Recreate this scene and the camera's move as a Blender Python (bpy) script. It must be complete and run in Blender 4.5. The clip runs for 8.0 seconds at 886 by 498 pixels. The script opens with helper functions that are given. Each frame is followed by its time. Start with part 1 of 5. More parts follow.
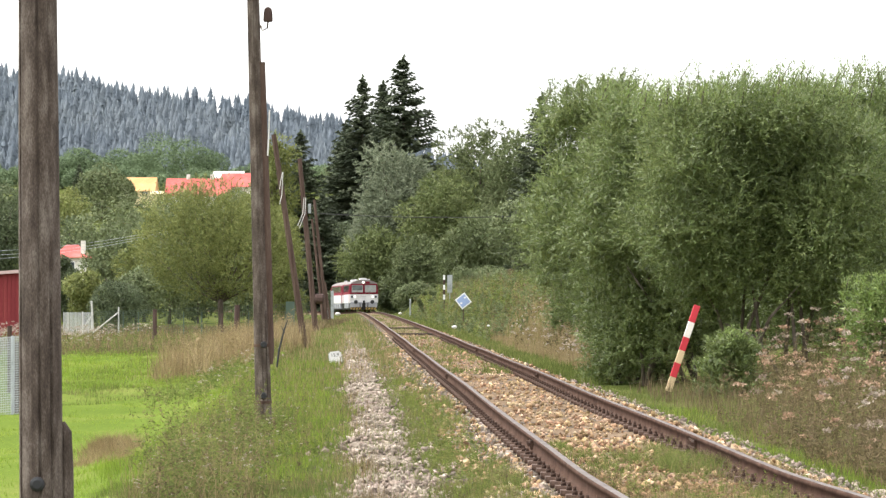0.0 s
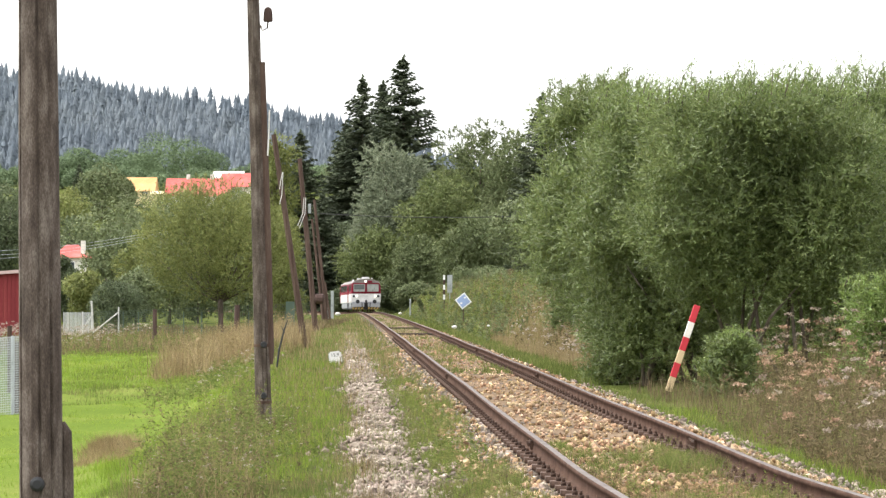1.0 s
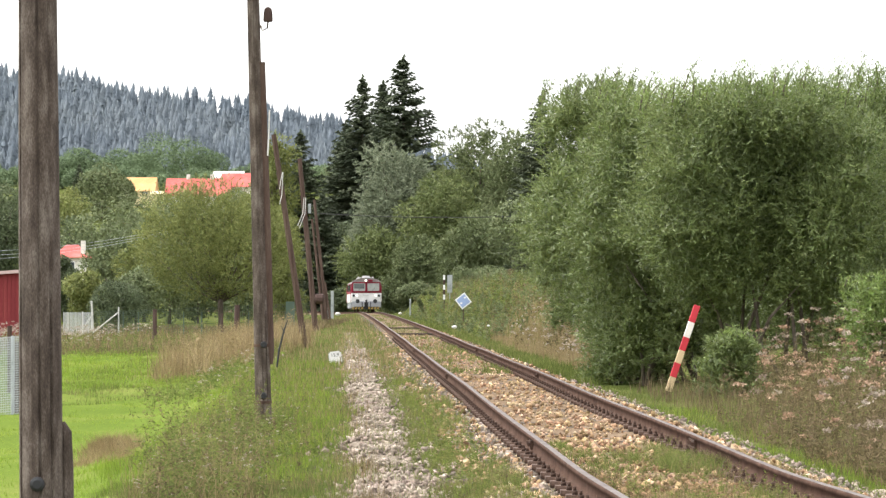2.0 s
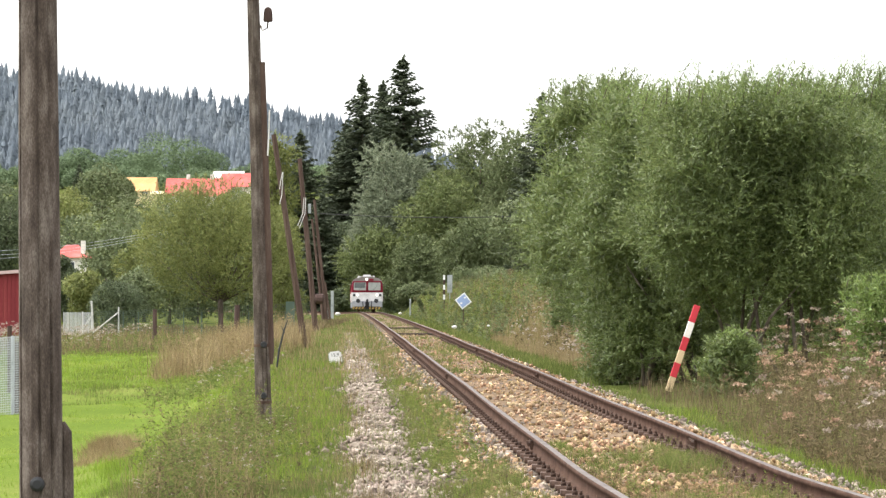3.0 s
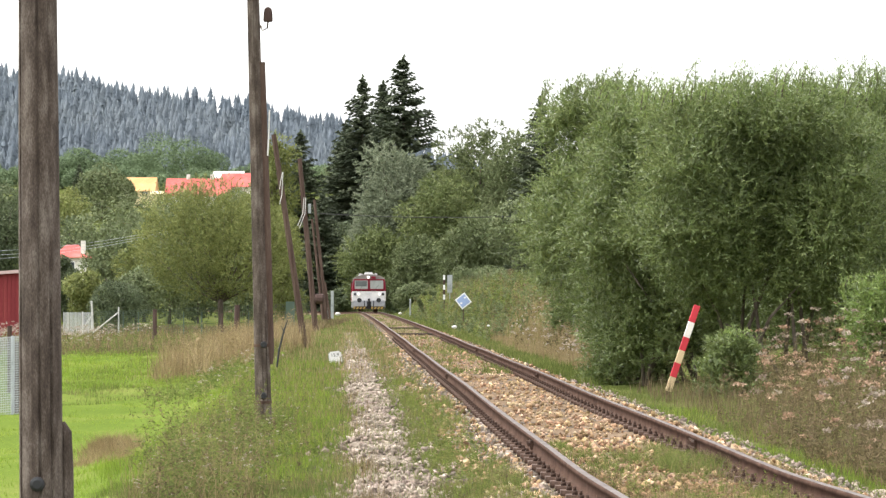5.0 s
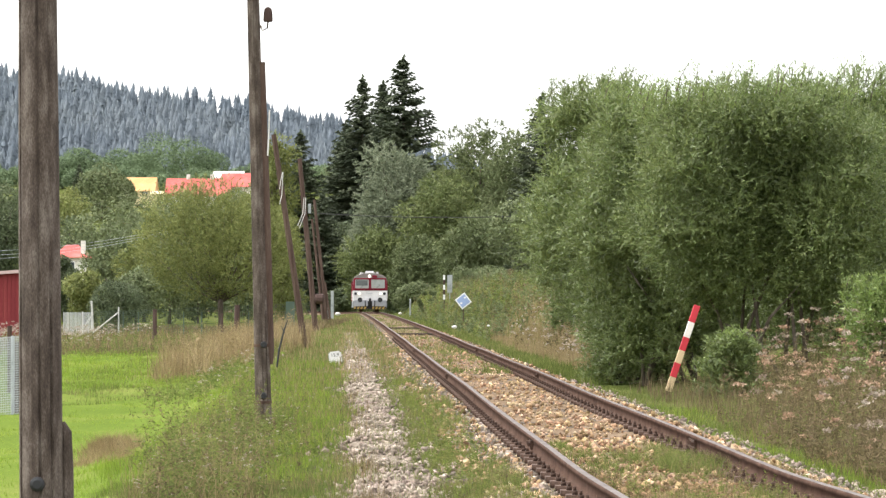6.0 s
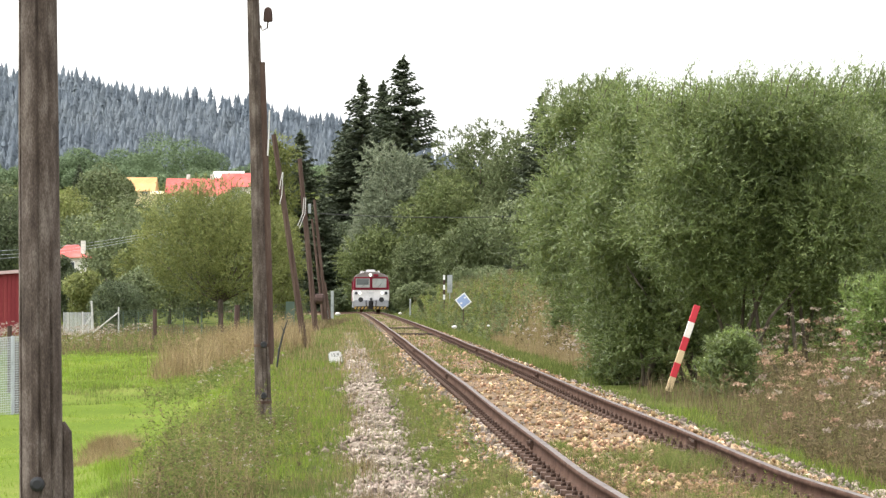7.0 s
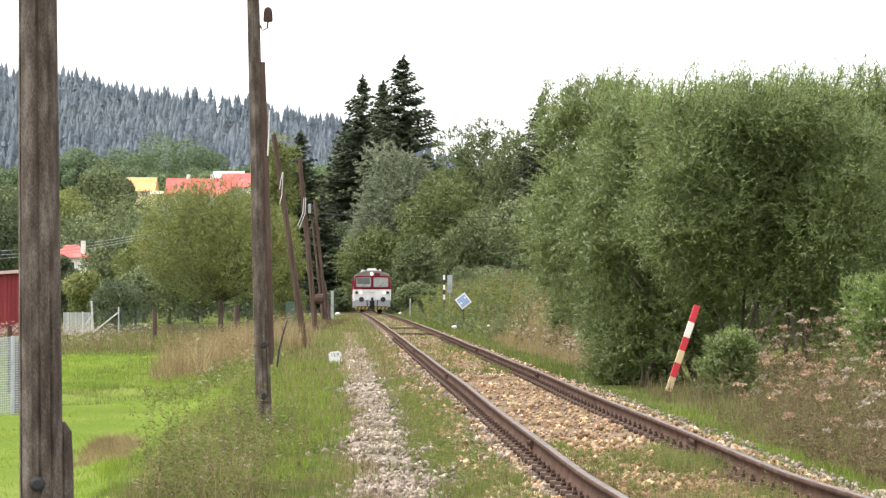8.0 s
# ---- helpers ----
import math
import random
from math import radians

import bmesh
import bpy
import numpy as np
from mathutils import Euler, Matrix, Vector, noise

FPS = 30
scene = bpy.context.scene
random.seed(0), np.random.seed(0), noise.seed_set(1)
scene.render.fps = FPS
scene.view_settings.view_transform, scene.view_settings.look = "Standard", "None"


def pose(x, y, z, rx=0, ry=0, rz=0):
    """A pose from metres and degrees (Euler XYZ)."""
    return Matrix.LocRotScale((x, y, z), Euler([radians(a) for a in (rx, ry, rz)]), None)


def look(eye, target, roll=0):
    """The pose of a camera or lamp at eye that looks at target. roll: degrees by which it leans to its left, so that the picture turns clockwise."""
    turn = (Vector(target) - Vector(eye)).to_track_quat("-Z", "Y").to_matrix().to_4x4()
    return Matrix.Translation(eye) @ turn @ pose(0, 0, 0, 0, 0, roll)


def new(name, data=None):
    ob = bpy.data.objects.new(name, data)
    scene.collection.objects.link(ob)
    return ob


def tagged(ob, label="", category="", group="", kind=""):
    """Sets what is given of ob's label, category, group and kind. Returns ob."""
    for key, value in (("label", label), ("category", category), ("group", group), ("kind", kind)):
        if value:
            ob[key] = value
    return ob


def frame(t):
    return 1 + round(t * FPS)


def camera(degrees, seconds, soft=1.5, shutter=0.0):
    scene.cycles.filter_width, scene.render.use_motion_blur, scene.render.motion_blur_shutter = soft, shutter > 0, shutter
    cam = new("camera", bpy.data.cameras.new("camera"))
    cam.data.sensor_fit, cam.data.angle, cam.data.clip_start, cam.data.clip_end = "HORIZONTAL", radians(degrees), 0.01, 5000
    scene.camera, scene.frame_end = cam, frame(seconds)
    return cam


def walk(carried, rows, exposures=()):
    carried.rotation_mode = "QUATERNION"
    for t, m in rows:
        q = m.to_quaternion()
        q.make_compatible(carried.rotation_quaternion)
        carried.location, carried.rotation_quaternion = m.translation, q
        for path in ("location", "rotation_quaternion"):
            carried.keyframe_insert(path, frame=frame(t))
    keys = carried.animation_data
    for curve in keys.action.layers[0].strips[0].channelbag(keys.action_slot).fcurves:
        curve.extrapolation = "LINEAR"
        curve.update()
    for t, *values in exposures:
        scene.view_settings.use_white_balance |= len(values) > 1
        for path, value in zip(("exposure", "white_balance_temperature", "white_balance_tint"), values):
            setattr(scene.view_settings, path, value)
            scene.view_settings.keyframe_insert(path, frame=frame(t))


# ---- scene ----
# Metres; x to the right of the track's run, y along the line of sight, z up from the near rail tops.
cam = camera(14.893, 8.0, soft=1.4)
EYE = (0.0, 0.0, 1.33)
CAMERA_POSE = pose(*EYE, 90.716, 0, 0)
walk(cam, [(0.0, CAMERA_POSE), (8.0, CAMERA_POSE)], exposures=[(0.0, 0.70), (8.0, 0.70)])

# ---- light: thin bright overcast ----
world = bpy.data.worlds.new("overcast_sky")
scene.world = world
world.use_nodes = True
wn, wl = world.node_tree.nodes, world.node_tree.links
sky = wn.new("ShaderNodeTexSky")
sky.sky_type, sky.sun_disc = "NISHITA", False
sky.sun_elevation, sky.sun_rotation = radians(64), radians(-72)
sky.air_density, sky.dust_density = 1.0, 3.0
pale = wn.new("ShaderNodeHueSaturation")
pale.inputs["Saturation"].default_value = 0.10
pale.inputs["Value"].default_value = 2.4  # bright cloud sheet
wl.new(sky.outputs[0], pale.inputs["Color"])
wl.new(pale.outputs[0], wn["Background"].inputs["Color"])
wn["Background"].inputs["Strength"].default_value = 0.15
sun = new("sun", bpy.data.lights.new("sun", "SUN"))
sun.data.energy, sun.data.angle, sun.data.color = 1.15, radians(30), (1.0, 0.95, 0.87)
sun.matrix_world = look((-38, 12, 80), (0, 0, 0))

rng = np.random.default_rng(7)


# ---- materials ----
def mat(name, colors, scale=3.0, rough=0.8, bump=0.0, fine=40.0, metal=0.0, island=0.0, thin=0.0, stretch=None, spec=0.3, per_object=0.0, loose=False):
    """Noise between colours at two scales; island: brightness spread from piece to piece; thin: share of light let through."""
    m = bpy.data.materials.new(name)
    m.use_nodes = True
    n, l = m.node_tree.nodes, m.node_tree.links
    p = n["Principled BSDF"]
    tc = n.new("ShaderNodeTexCoord")
    src = tc.outputs["Object"]
    if stretch:
        mp = n.new("ShaderNodeMapping")
        mp.inputs["Scale"].default_value = stretch
        l.new(src, mp.inputs[0])
        src = mp.outputs[0]
    big = n.new("ShaderNodeTexNoise")
    big.inputs["Scale"].default_value, big.inputs["Detail"].default_value = scale, 5
    l.new(src, big.inputs["Vector"])
    small = n.new("ShaderNodeTexNoise")
    small.inputs["Scale"].default_value, small.inputs["Detail"].default_value = fine, 3
    l.new(src, small.inputs["Vector"])
    mixf = n.new("ShaderNodeMix")
    mixf.inputs[0].default_value = 0.4
    l.new(big.outputs[0], mixf.inputs[2])
    l.new(small.outputs[0], mixf.inputs[3])
    ramp = n.new("ShaderNodeValToRGB")
    e = ramp.color_ramp.elements
    k = len(colors)
    while len(e) < k:
        e.new(0.5)
    for i, c in enumerate(colors):
        e[i].position = 0.34 + 0.32 * i / max(1, k - 1)
        e[i].color = (*c, 1)
    l.new(mixf.outputs[0], ramp.inputs[0])
    col = ramp.outputs[0]
    if island or per_object:
        if per_object:
            ri = n.new("ShaderNodeObjectInfo").outputs["Random"]
        else:
            ri = n.new("ShaderNodeObjectInfo").outputs["Random"] if loose else n.new("ShaderNodeNewGeometry").outputs["Random Per Island"]
        mr = n.new("ShaderNodeMapRange")
        spread = island or per_object
        mr.inputs["To Min"].default_value, mr.inputs["To Max"].default_value = 1 - spread, 1 + spread
        l.new(ri, mr.inputs["Value"])
        hs = n.new("ShaderNodeHueSaturation")
        l.new(mr.outputs[0], hs.inputs["Value"])
        hue = n.new("ShaderNodeMapRange")
        hue.inputs["To Min"].default_value, hue.inputs["To Max"].default_value = 0.5 - 0.04 * spread, 0.5 + 0.04 * spread
        fr = n.new("ShaderNodeMath")
        fr.operation = "FRACT"
        ml = n.new("ShaderNodeMath")
        ml.operation = "MULTIPLY"
        ml.inputs[1].default_value = 17.3
        l.new(ri, ml.inputs[0])
        l.new(ml.outputs[0], fr.inputs[0])
        l.new(fr.outputs[0], hue.inputs["Value"])
        l.new(hue.outputs[0], hs.inputs["Hue"])
        l.new(col, hs.inputs["Color"])
        col = hs.outputs[0]
    l.new(col, p.inputs["Base Color"])
    p.inputs["Roughness"].default_value, p.inputs["Metallic"].default_value = rough, metal
    p.inputs["Specular IOR Level"].default_value = spec
    if bump:
        b = n.new("ShaderNodeBump")
        b.inputs["Strength"].default_value, b.inputs["Distance"].default_value = bump, 0.02
        l.new(mixf.outputs[0], b.inputs["Height"])
        l.new(b.outputs[0], p.inputs["Normal"])
    if thin:
        t = n.new("ShaderNodeBsdfTranslucent")
        l.new(col, t.inputs["Color"])
        mx = n.new("ShaderNodeMixShader")
        mx.inputs[0].default_value = thin
        l.new(p.outputs[0], mx.inputs[1])
        l.new(t.outputs[0], mx.inputs[2])
        l.new(mx.outputs[0], n["Material Output"].inputs[0])
    return m


def plain(name, c, rough=0.5, metal=0.0, dirt=0.12, spec=0.4):
    d = tuple(v * (1 - dirt * 2) for v in c)
    return mat(name, [d, c, tuple(min(1, v * (1 + dirt * 0.5)) for v in c)], 1.7, rough, 0.0, 14.0, metal, spec=spec)


def glow(name, c, strength):
    m = bpy.data.materials.new(name)
    m.use_nodes = True
    p = m.node_tree.nodes["Principled BSDF"]
    p.inputs["Base Color"].default_value = (*c, 1)
    p.inputs["Emission Color"].default_value, p.inputs["Emission Strength"].default_value = (*c, 1), strength
    return m


M = {
    "ground": mat("ground_soil", [(0.0425, 0.0516, 0.0152), (0.0728, 0.091, 0.0243), (0.116, 0.103, 0.0485)], 0.5, 0.95, 0.6, 9.0, spec=0.0),
    "lawn": mat("lawn_blades", [(0.14, 0.205, 0.029), (0.195, 0.275, 0.037), (0.27, 0.31, 0.062)], 0.25, 0.7, 0, 3.0, island=.3, thin=.35, spec=.05),
    "turf": mat("mown_turf", [(0.075, 0.108, 0.022), (0.105, 0.145, 0.028), (0.15, 0.165, 0.048)], 0.35, 0.95, 0.5, 14.0, spec=0.0),
    "verge": mat("verge_blades", [(0.096, 0.124, 0.036), (0.152, 0.184, 0.051), (0.245, 0.214, 0.102)], 0.9, 0.75, 0, 5.0, island=.4, thin=.35, spec=.05),
    "dry": mat("dry_stalks", [(0.173, 0.13, 0.0635), (0.282, 0.213, 0.112), (0.36, 0.289, 0.175)], 1.2, 0.8, 0, 8.0, island=.35, thin=.25, spec=.05),
    "weed": mat("weed_blades", [(0.096, 0.076, 0.044), (0.146, 0.119, 0.061), (0.222, 0.160, 0.112)], 1.0, 0.8, 0, 6.0, island=.45, thin=.3, spec=.05),
    "umbel": mat("flower_umbels", [(0.242, 0.173, 0.138), (0.346, 0.276, 0.219), (0.426, 0.392, 0.323)], 0.8, 0.85, 0, 30.0, island=.3, thin=.2, spec=.05),
    "rosy": mat("rosy_seed_heads", [(.24, .15, .10), (.34, .225, .15), (.45, .34, .25)], 0.8, 0.85, 0, 30.0, island=.3, thin=.2, spec=.05),
    "white_bloom": mat("white_blossom", [(0.346, 0.275, 0.228), (0.438, 0.37, 0.317), (0.472, 0.422, 0.367)], 1.0, 0.8, 0, 30.0, island=.2, thin=.2, spec=.05),
    "ballast": mat("ballast_stone", [(0.145, 0.090, 0.049), (0.30, 0.196, 0.110), (0.51, 0.40, 0.282)], 0.7, 0.9, 0.5, 25.0, island=.5, spec=.05),
    "loose_ballast": mat("loose_ballast_stone", [(0.145, 0.090, 0.049), (0.30, 0.196, 0.110), (0.51, 0.40, 0.282)], 0.7, 0.9, 0.5, 25.0, island=.5, spec=.05, loose=True),
    "ballast_bed": mat("ballast_bed", [(0.088, 0.06, 0.036), (0.152, 0.104, 0.064), (0.216, 0.16, 0.112)], 9.0, 0.95, 1.0, 45.0, spec=.05),
    "gravel": mat("grey_gravel", [(0.135, 0.103, 0.080), (0.245, 0.198, 0.158), (0.43, 0.365, 0.305)], 0.9, 0.9, 0.5, 25.0, island=.45, spec=.05),
    "gravel_bed": mat("gravel_bed", [(.11, .088, .064), (.185, .152, .118), (.27, .23, .185)], 8.0, 0.95, 1.0, 45.0, spec=.05),
    "rail": mat("rusty_rail", [(.042, .024, .017), (.070, .041, .030), (.105, .064, .048)], 4.0, 0.9, 0.3, 40.0, 0.0, spec=.03),
    "rail_top": mat("worn_rail_head", [(.058, .042, .035), (.098, .076, .065), (.155, .128, .112)], 3.0, 0.6, 0.05, 60.0, 0.15, spec=.2),
    "sleeper": mat("old_sleeper", [(.045, .035, .028), (.09, .07, .055), (.15, .12, .09)], 6.0, 0.9, 0.7, 50.0, per_object=.25),
    "iron": mat("rusty_iron", [(.05, .03, .022), (.085, .05, .035), (.13, .075, .05)], 8.0, 0.8, 0.4, 60.0, 0.2),
    "pole": mat("weathered_pole", [(.034, .024, .019), (.086, .064, .052), (.20, .166, .142)], 2.6, 0.9, 0.9, 34.0, stretch=(5, 5, 1.3)),
    "pole_red": mat("reddish_pole", [(0.052, 0.030, 0.023), (0.090, 0.056, 0.044), (0.135, 0.095, 0.074)], 2.0, 0.9, 0.8, 22.0, stretch=(7, 7, .5)),
    "bark": mat("bark", [(.05, .04, .028), (.10, .08, .06), (.15, .125, .1)], 2.0, 0.95, 0.8, 14.0, stretch=(3, 3, .6)),
    "willow": mat("willow_leaves", [(0.094, 0.124, 0.039), (0.145, 0.184, 0.060), (0.218, 0.260, 0.100)], 0.35, 0.45, 0, 2.0, island=.36, thin=.30, spec=.35),
    "willow_light": mat("young_willow_leaves", [(0.118, 0.165, 0.040), (0.175, 0.235, 0.062), (0.235, 0.295, 0.096)], 0.4, 0.5, 0, 2.0, island=.35, thin=.4, spec=.5),
    "grey_leaf": mat("grey_willow_leaves", [(0.134, 0.157, 0.0968), (0.186, 0.213, 0.136), (0.253, 0.275, 0.187)], 0.3, 0.6, 0, 1.0, island=.3, thin=.25, spec=.12),
    "leaf": mat("broad_leaves", [(0.088, 0.109, 0.048), (0.132, 0.157, 0.072), (0.19, 0.215, 0.105)], 0.2, 0.6, 0, 1.0, island=.35, thin=.14, spec=.12),
    "leaf_light": mat("light_broad_leaves", [(.132, .150, .048), (.188, .207, .068), (.252, .270, .104)], 0.25, 0.6, 0, 1.0, island=.35, thin=.32, spec=.12),
    "leaf_olive": mat("olive_green_leaves", [(.094, .117, .044), (.14, .168, .062), (.195, .222, .094)], 0.2, 0.6, 0, 1.0, island=.35, thin=.14, spec=.12),
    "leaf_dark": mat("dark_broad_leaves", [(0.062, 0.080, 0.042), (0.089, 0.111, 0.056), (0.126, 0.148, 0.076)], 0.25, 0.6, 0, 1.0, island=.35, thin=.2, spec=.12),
    "needle": mat("spruce_needles", [(0.055, 0.070, 0.044), (0.083, 0.100, 0.060), (0.118, 0.134, 0.080)], 0.4, 0.7, 0, 2.0, island=.35, thin=.08, spec=.12),
    # blue-grey base colour stands in for the haze before the hill
    "hazed_needle": mat("haze_tinted_spruce", [(0.132, 0.158, 0.186), (0.166, 0.194, 0.220), (0.205, 0.232, 0.248)], 0.006, 0.9, 0, 0.05, island=.10, thin=.3, spec=.05),
    "far_leaf": mat("distant_leaves", [(0.106, 0.146, 0.0814), (0.139, 0.187, 0.0977), (0.171, 0.228, 0.122)], 0.03, 0.8, 0, 0.2, island=.25, thin=.2, spec=.12),
    "red_paint": plain("red_coach_paint", (.20, .017, .034), 0.5, spec=.12),
    "white_paint": plain("white_coach_paint", (.68, .665, .66), 0.5, spec=.15),
    "grey_paint": plain("grey_coach_paint", (.36, .37, .40), 0.5),
    "roof_grey": plain("grey_coach_roof", (.25, .225, .215), 0.85, spec=.05),
    "black": plain("black_rubber", (.02, .02, .022), 0.6),
    "yellow": plain("yellow_paint", (.34, .225, .05), 0.6),
    "dark_glass": plain("dark_coach_glass", (.10, .11, .11), 0.08, spec=.8),
    # pale tone of the windscreens: the reflection is put into the colour
    "screen_reflection": plain("painted_screen_reflection", (.31, .325, .31), 0.3),
    "lamp": glow("headlight_glow", (1, .95, .85), 1.0),
    "signal_red": plain("red_post_paint", (.52, .03, .045), 0.5, dirt=.15),
    "signal_white": plain("white_post_paint", (.78, .73, .66), 0.55, dirt=.15),
    "cream": plain("cream_wood_paint", (.62, .47, .28), 0.7, dirt=.2),
    "stone_white": plain("whitewashed_stone", (.60, .585, .56), 0.85, dirt=.15),
    "ink": plain("black_ink", (.03, .03, .03), 0.7),
    "sign_blue": plain("blue_sign_face", (.30, .39, .62), 0.5, dirt=.05),
    "sign_white": plain("white_sign_edge", (.82, .82, .82), 0.5, dirt=.05),
    "post_grey": plain("grey_concrete", (.36, .38, .38), 0.85, dirt=.2),
    "roof_red": mat("red_roof_tiles", [(.35, .062, .052), (.43, .088, .074), (.50, .15, .13)], 0.5, 0.8, 0.3, 3.0),
    "roof_orange": mat("orange_roof_tiles", [(.48, .235, .085), (.55, .29, .115), (.61, .36, .16)], 0.5, 0.8, 0.3, 3.0),
    "wall_white": plain("white_render", (.74, .70, .64), 0.85),
    "wall_yellow": plain("pale_yellow_render", (.70, .58, .34), 0.85),
    "window_dark": plain("dark_window_glass", (.05, .06, .07), 0.15),
    "shed_red": mat("red_shed_boards", [(.145, .016, .02), (.20, .025, .029), (.25, .045, .043)], 1.0, 0.7, 0.3, 12.0, stretch=(4, 4, .4)),
    "shed_roof": plain("pale_pink_shed_roof", (.55, .40, .38), 0.7),
    "wire": plain("galvanised_wire", (.43, .45, .48), 0.6, 0.2),
    "tin": plain("galvanised_panel", (.55, .56, .56), 0.6, 0.3),
    "net_green": plain("green_fence_net", (.085, .125, .095), 0.7),
    "cable": plain("dark_cable", (.03, .03, .03), 0.7),
    "pale_cable": plain("pale_cable", (.70, .68, .66), 0.6),
    "post_rust": mat("rusty_brown_post", [(0.042, 0.026, 0.022), (0.072, 0.044, 0.037), (0.105, 0.066, 0.055)], 3.0, 0.9, 0.5, 20.0, stretch=(5, 5, .6)),
}


# ---- building helpers ----
def mesh_np(name, verts, faces, material, smooth=False):
    verts, faces = np.asarray(verts, np.float32).reshape(-1, 3), np.asarray(faces, np.int32)
    me = bpy.data.meshes.new(name)
    me.vertices.add(len(verts))
    me.vertices.foreach_set("co", verts.ravel())
    k = faces.shape[1]
    me.loops.add(faces.size)
    me.loops.foreach_set("vertex_index", faces.ravel())
    me.polygons.add(len(faces))
    me.polygons.foreach_set("loop_start", np.arange(0, faces.size, k, dtype=np.int32))
    me.update(calc_edges=True)
    me.materials.append(material)
    if smooth:
        me.polygons.foreach_set("use_smooth", np.ones(len(faces), bool))
    me.validate()
    return me


def obj(name, me, parent=None, label="", category="", group="", kind="", m=None):
    ob = new(name, me)
    if m is not None:
        ob.matrix_basis = m
    if parent is not None:
        ob.parent = parent
    return tagged(ob, label, category, group, kind)


def part(name, bm, material, parent, label="", smooth=False, m=None):
    me = bpy.data.meshes.new(name)
    bm.normal_update()
    bm.to_mesh(me)
    bm.free()
    me.materials.append(material)
    if smooth:
        for p in me.polygons:
            p.use_smooth = True
    return obj(name, me, parent, label, m=m)


def box(bm, x0, x1, y0, y1, z0, z1, bevel=0.0):
    r = bmesh.ops.create_cube(bm, size=1.0)
    for v in r["verts"]:
        v.co = Vector(((x0 + x1) / 2 + v.co.x * (x1 - x0), (y0 + y1) / 2 + v.co.y * (y1 - y0), (z0 + z1) / 2 + v.co.z * (z1 - z0)))
    if bevel:
        es = list({e for v in r["verts"] for e in v.link_edges})
        bmesh.ops.bevel(bm, geom=es, offset=bevel, segments=2, affect="EDGES")
    return bm


def boxed(*a, **k):
    return box(bmesh.new(), *a, **k)


def tube(bm, pts, radii, sides=8, cap=True):
    """A tapered tube along pts."""
    rings = []
    for i, p in enumerate(pts):
        p = Vector(p)
        a = Vector(pts[max(0, i - 1)])
        b = Vector(pts[min(len(pts) - 1, i + 1)])
        d = (b - a).normalized()
        s = d.cross(Vector((0.31, 0.95, 0.05))).normalized()
        t = d.cross(s)
        rings.append([bm.verts.new(p + (s * math.cos(k * math.tau / sides) + t * math.sin(k * math.tau / sides)) * radii[i]) for k in range(sides)])
    for r0, r1 in zip(rings, rings[1:]):
        for k in range(sides):
            bm.faces.new((r0[k], r0[(k + 1) % sides], r1[(k + 1) % sides], r1[k]))
    if cap:
        bm.faces.new(rings[0][::-1])
        bm.faces.new(rings[-1])
    return bm


def smooth01(a, b, v):
    t = np.clip((np.asarray(v, float) - a) / (b - a), 0, 1)
    return t * t * (3 - 2 * t)


# ---- the lie of the land ----
def track_x(y):
    y = np.asarray(y, float)
    return 2.53 - 0.03008 * np.maximum(y, -80) - np.where(y > 350, (np.maximum(y, 350) - 350) ** 2 / 660, 0)


def rail_z(y):
    y = np.asarray(y, float)
    c = np.clip(y, -20.0, 400.0)
    return -1.8e-8 * c ** 3 + .06 * smooth01(26, 19, y)


U_NEAR = [-60, -9, -5.6, -4.2, -2.7, -1.9, -1.5, 1.5, 2.3, 3.0, 4.5, 7, 12, 60]
Z_NEAR = [-.8, -.78, -.74, -.36, -.36, -.30, -.30, -.30, -.44, -.47, -.32, .2, .7, 1.2]
Z_BANK = [-.8, -.78, -.70, -.40, -.36, -.30, -.30, -.30, -.38, -.30, 1.6, 2.0, 2.1, 2.4]


def land(x, y):
    x, y = np.asarray(x, float), np.asarray(y, float)
    u = x - track_x(np.minimum(y, 470))
    w = smooth01(85, 150, y) * (1 - smooth01(290, 340, y))
    z = rail_z(y) + (1 - w) * np.interp(u, U_NEAR, Z_NEAR) + w * np.interp(u, U_NEAR, Z_BANK)
    rise = np.interp(y, [0, 200, 350, 480, 600, 900, 1800, 2500, 3200, 4900], [0, 0, 2.5, 8, 17, 34, 60, 155, 90, 60])
    tilt = np.interp(x * 6000 / np.maximum(y, 300), [-900, -784, -184, 0, 200, 1200], [1.05, 1.0, .75, .56, .45, .4])
    rise = rise * (1 + (tilt - 1) * smooth01(900, 2400, y))
    side = np.maximum(smooth01(10, 45, -u), smooth01(470, 620, y))
    z = z + rise * side
    bumps = 0.05 * np.sin(x * 1.7 + y * .31) * np.sin(y * .83 - x * .4) + 0.03 * np.sin(x * 4.1 + 1) * np.sin(y * 2.3)
    return z + bumps * smooth01(1.9, 3.5, np.abs(u))


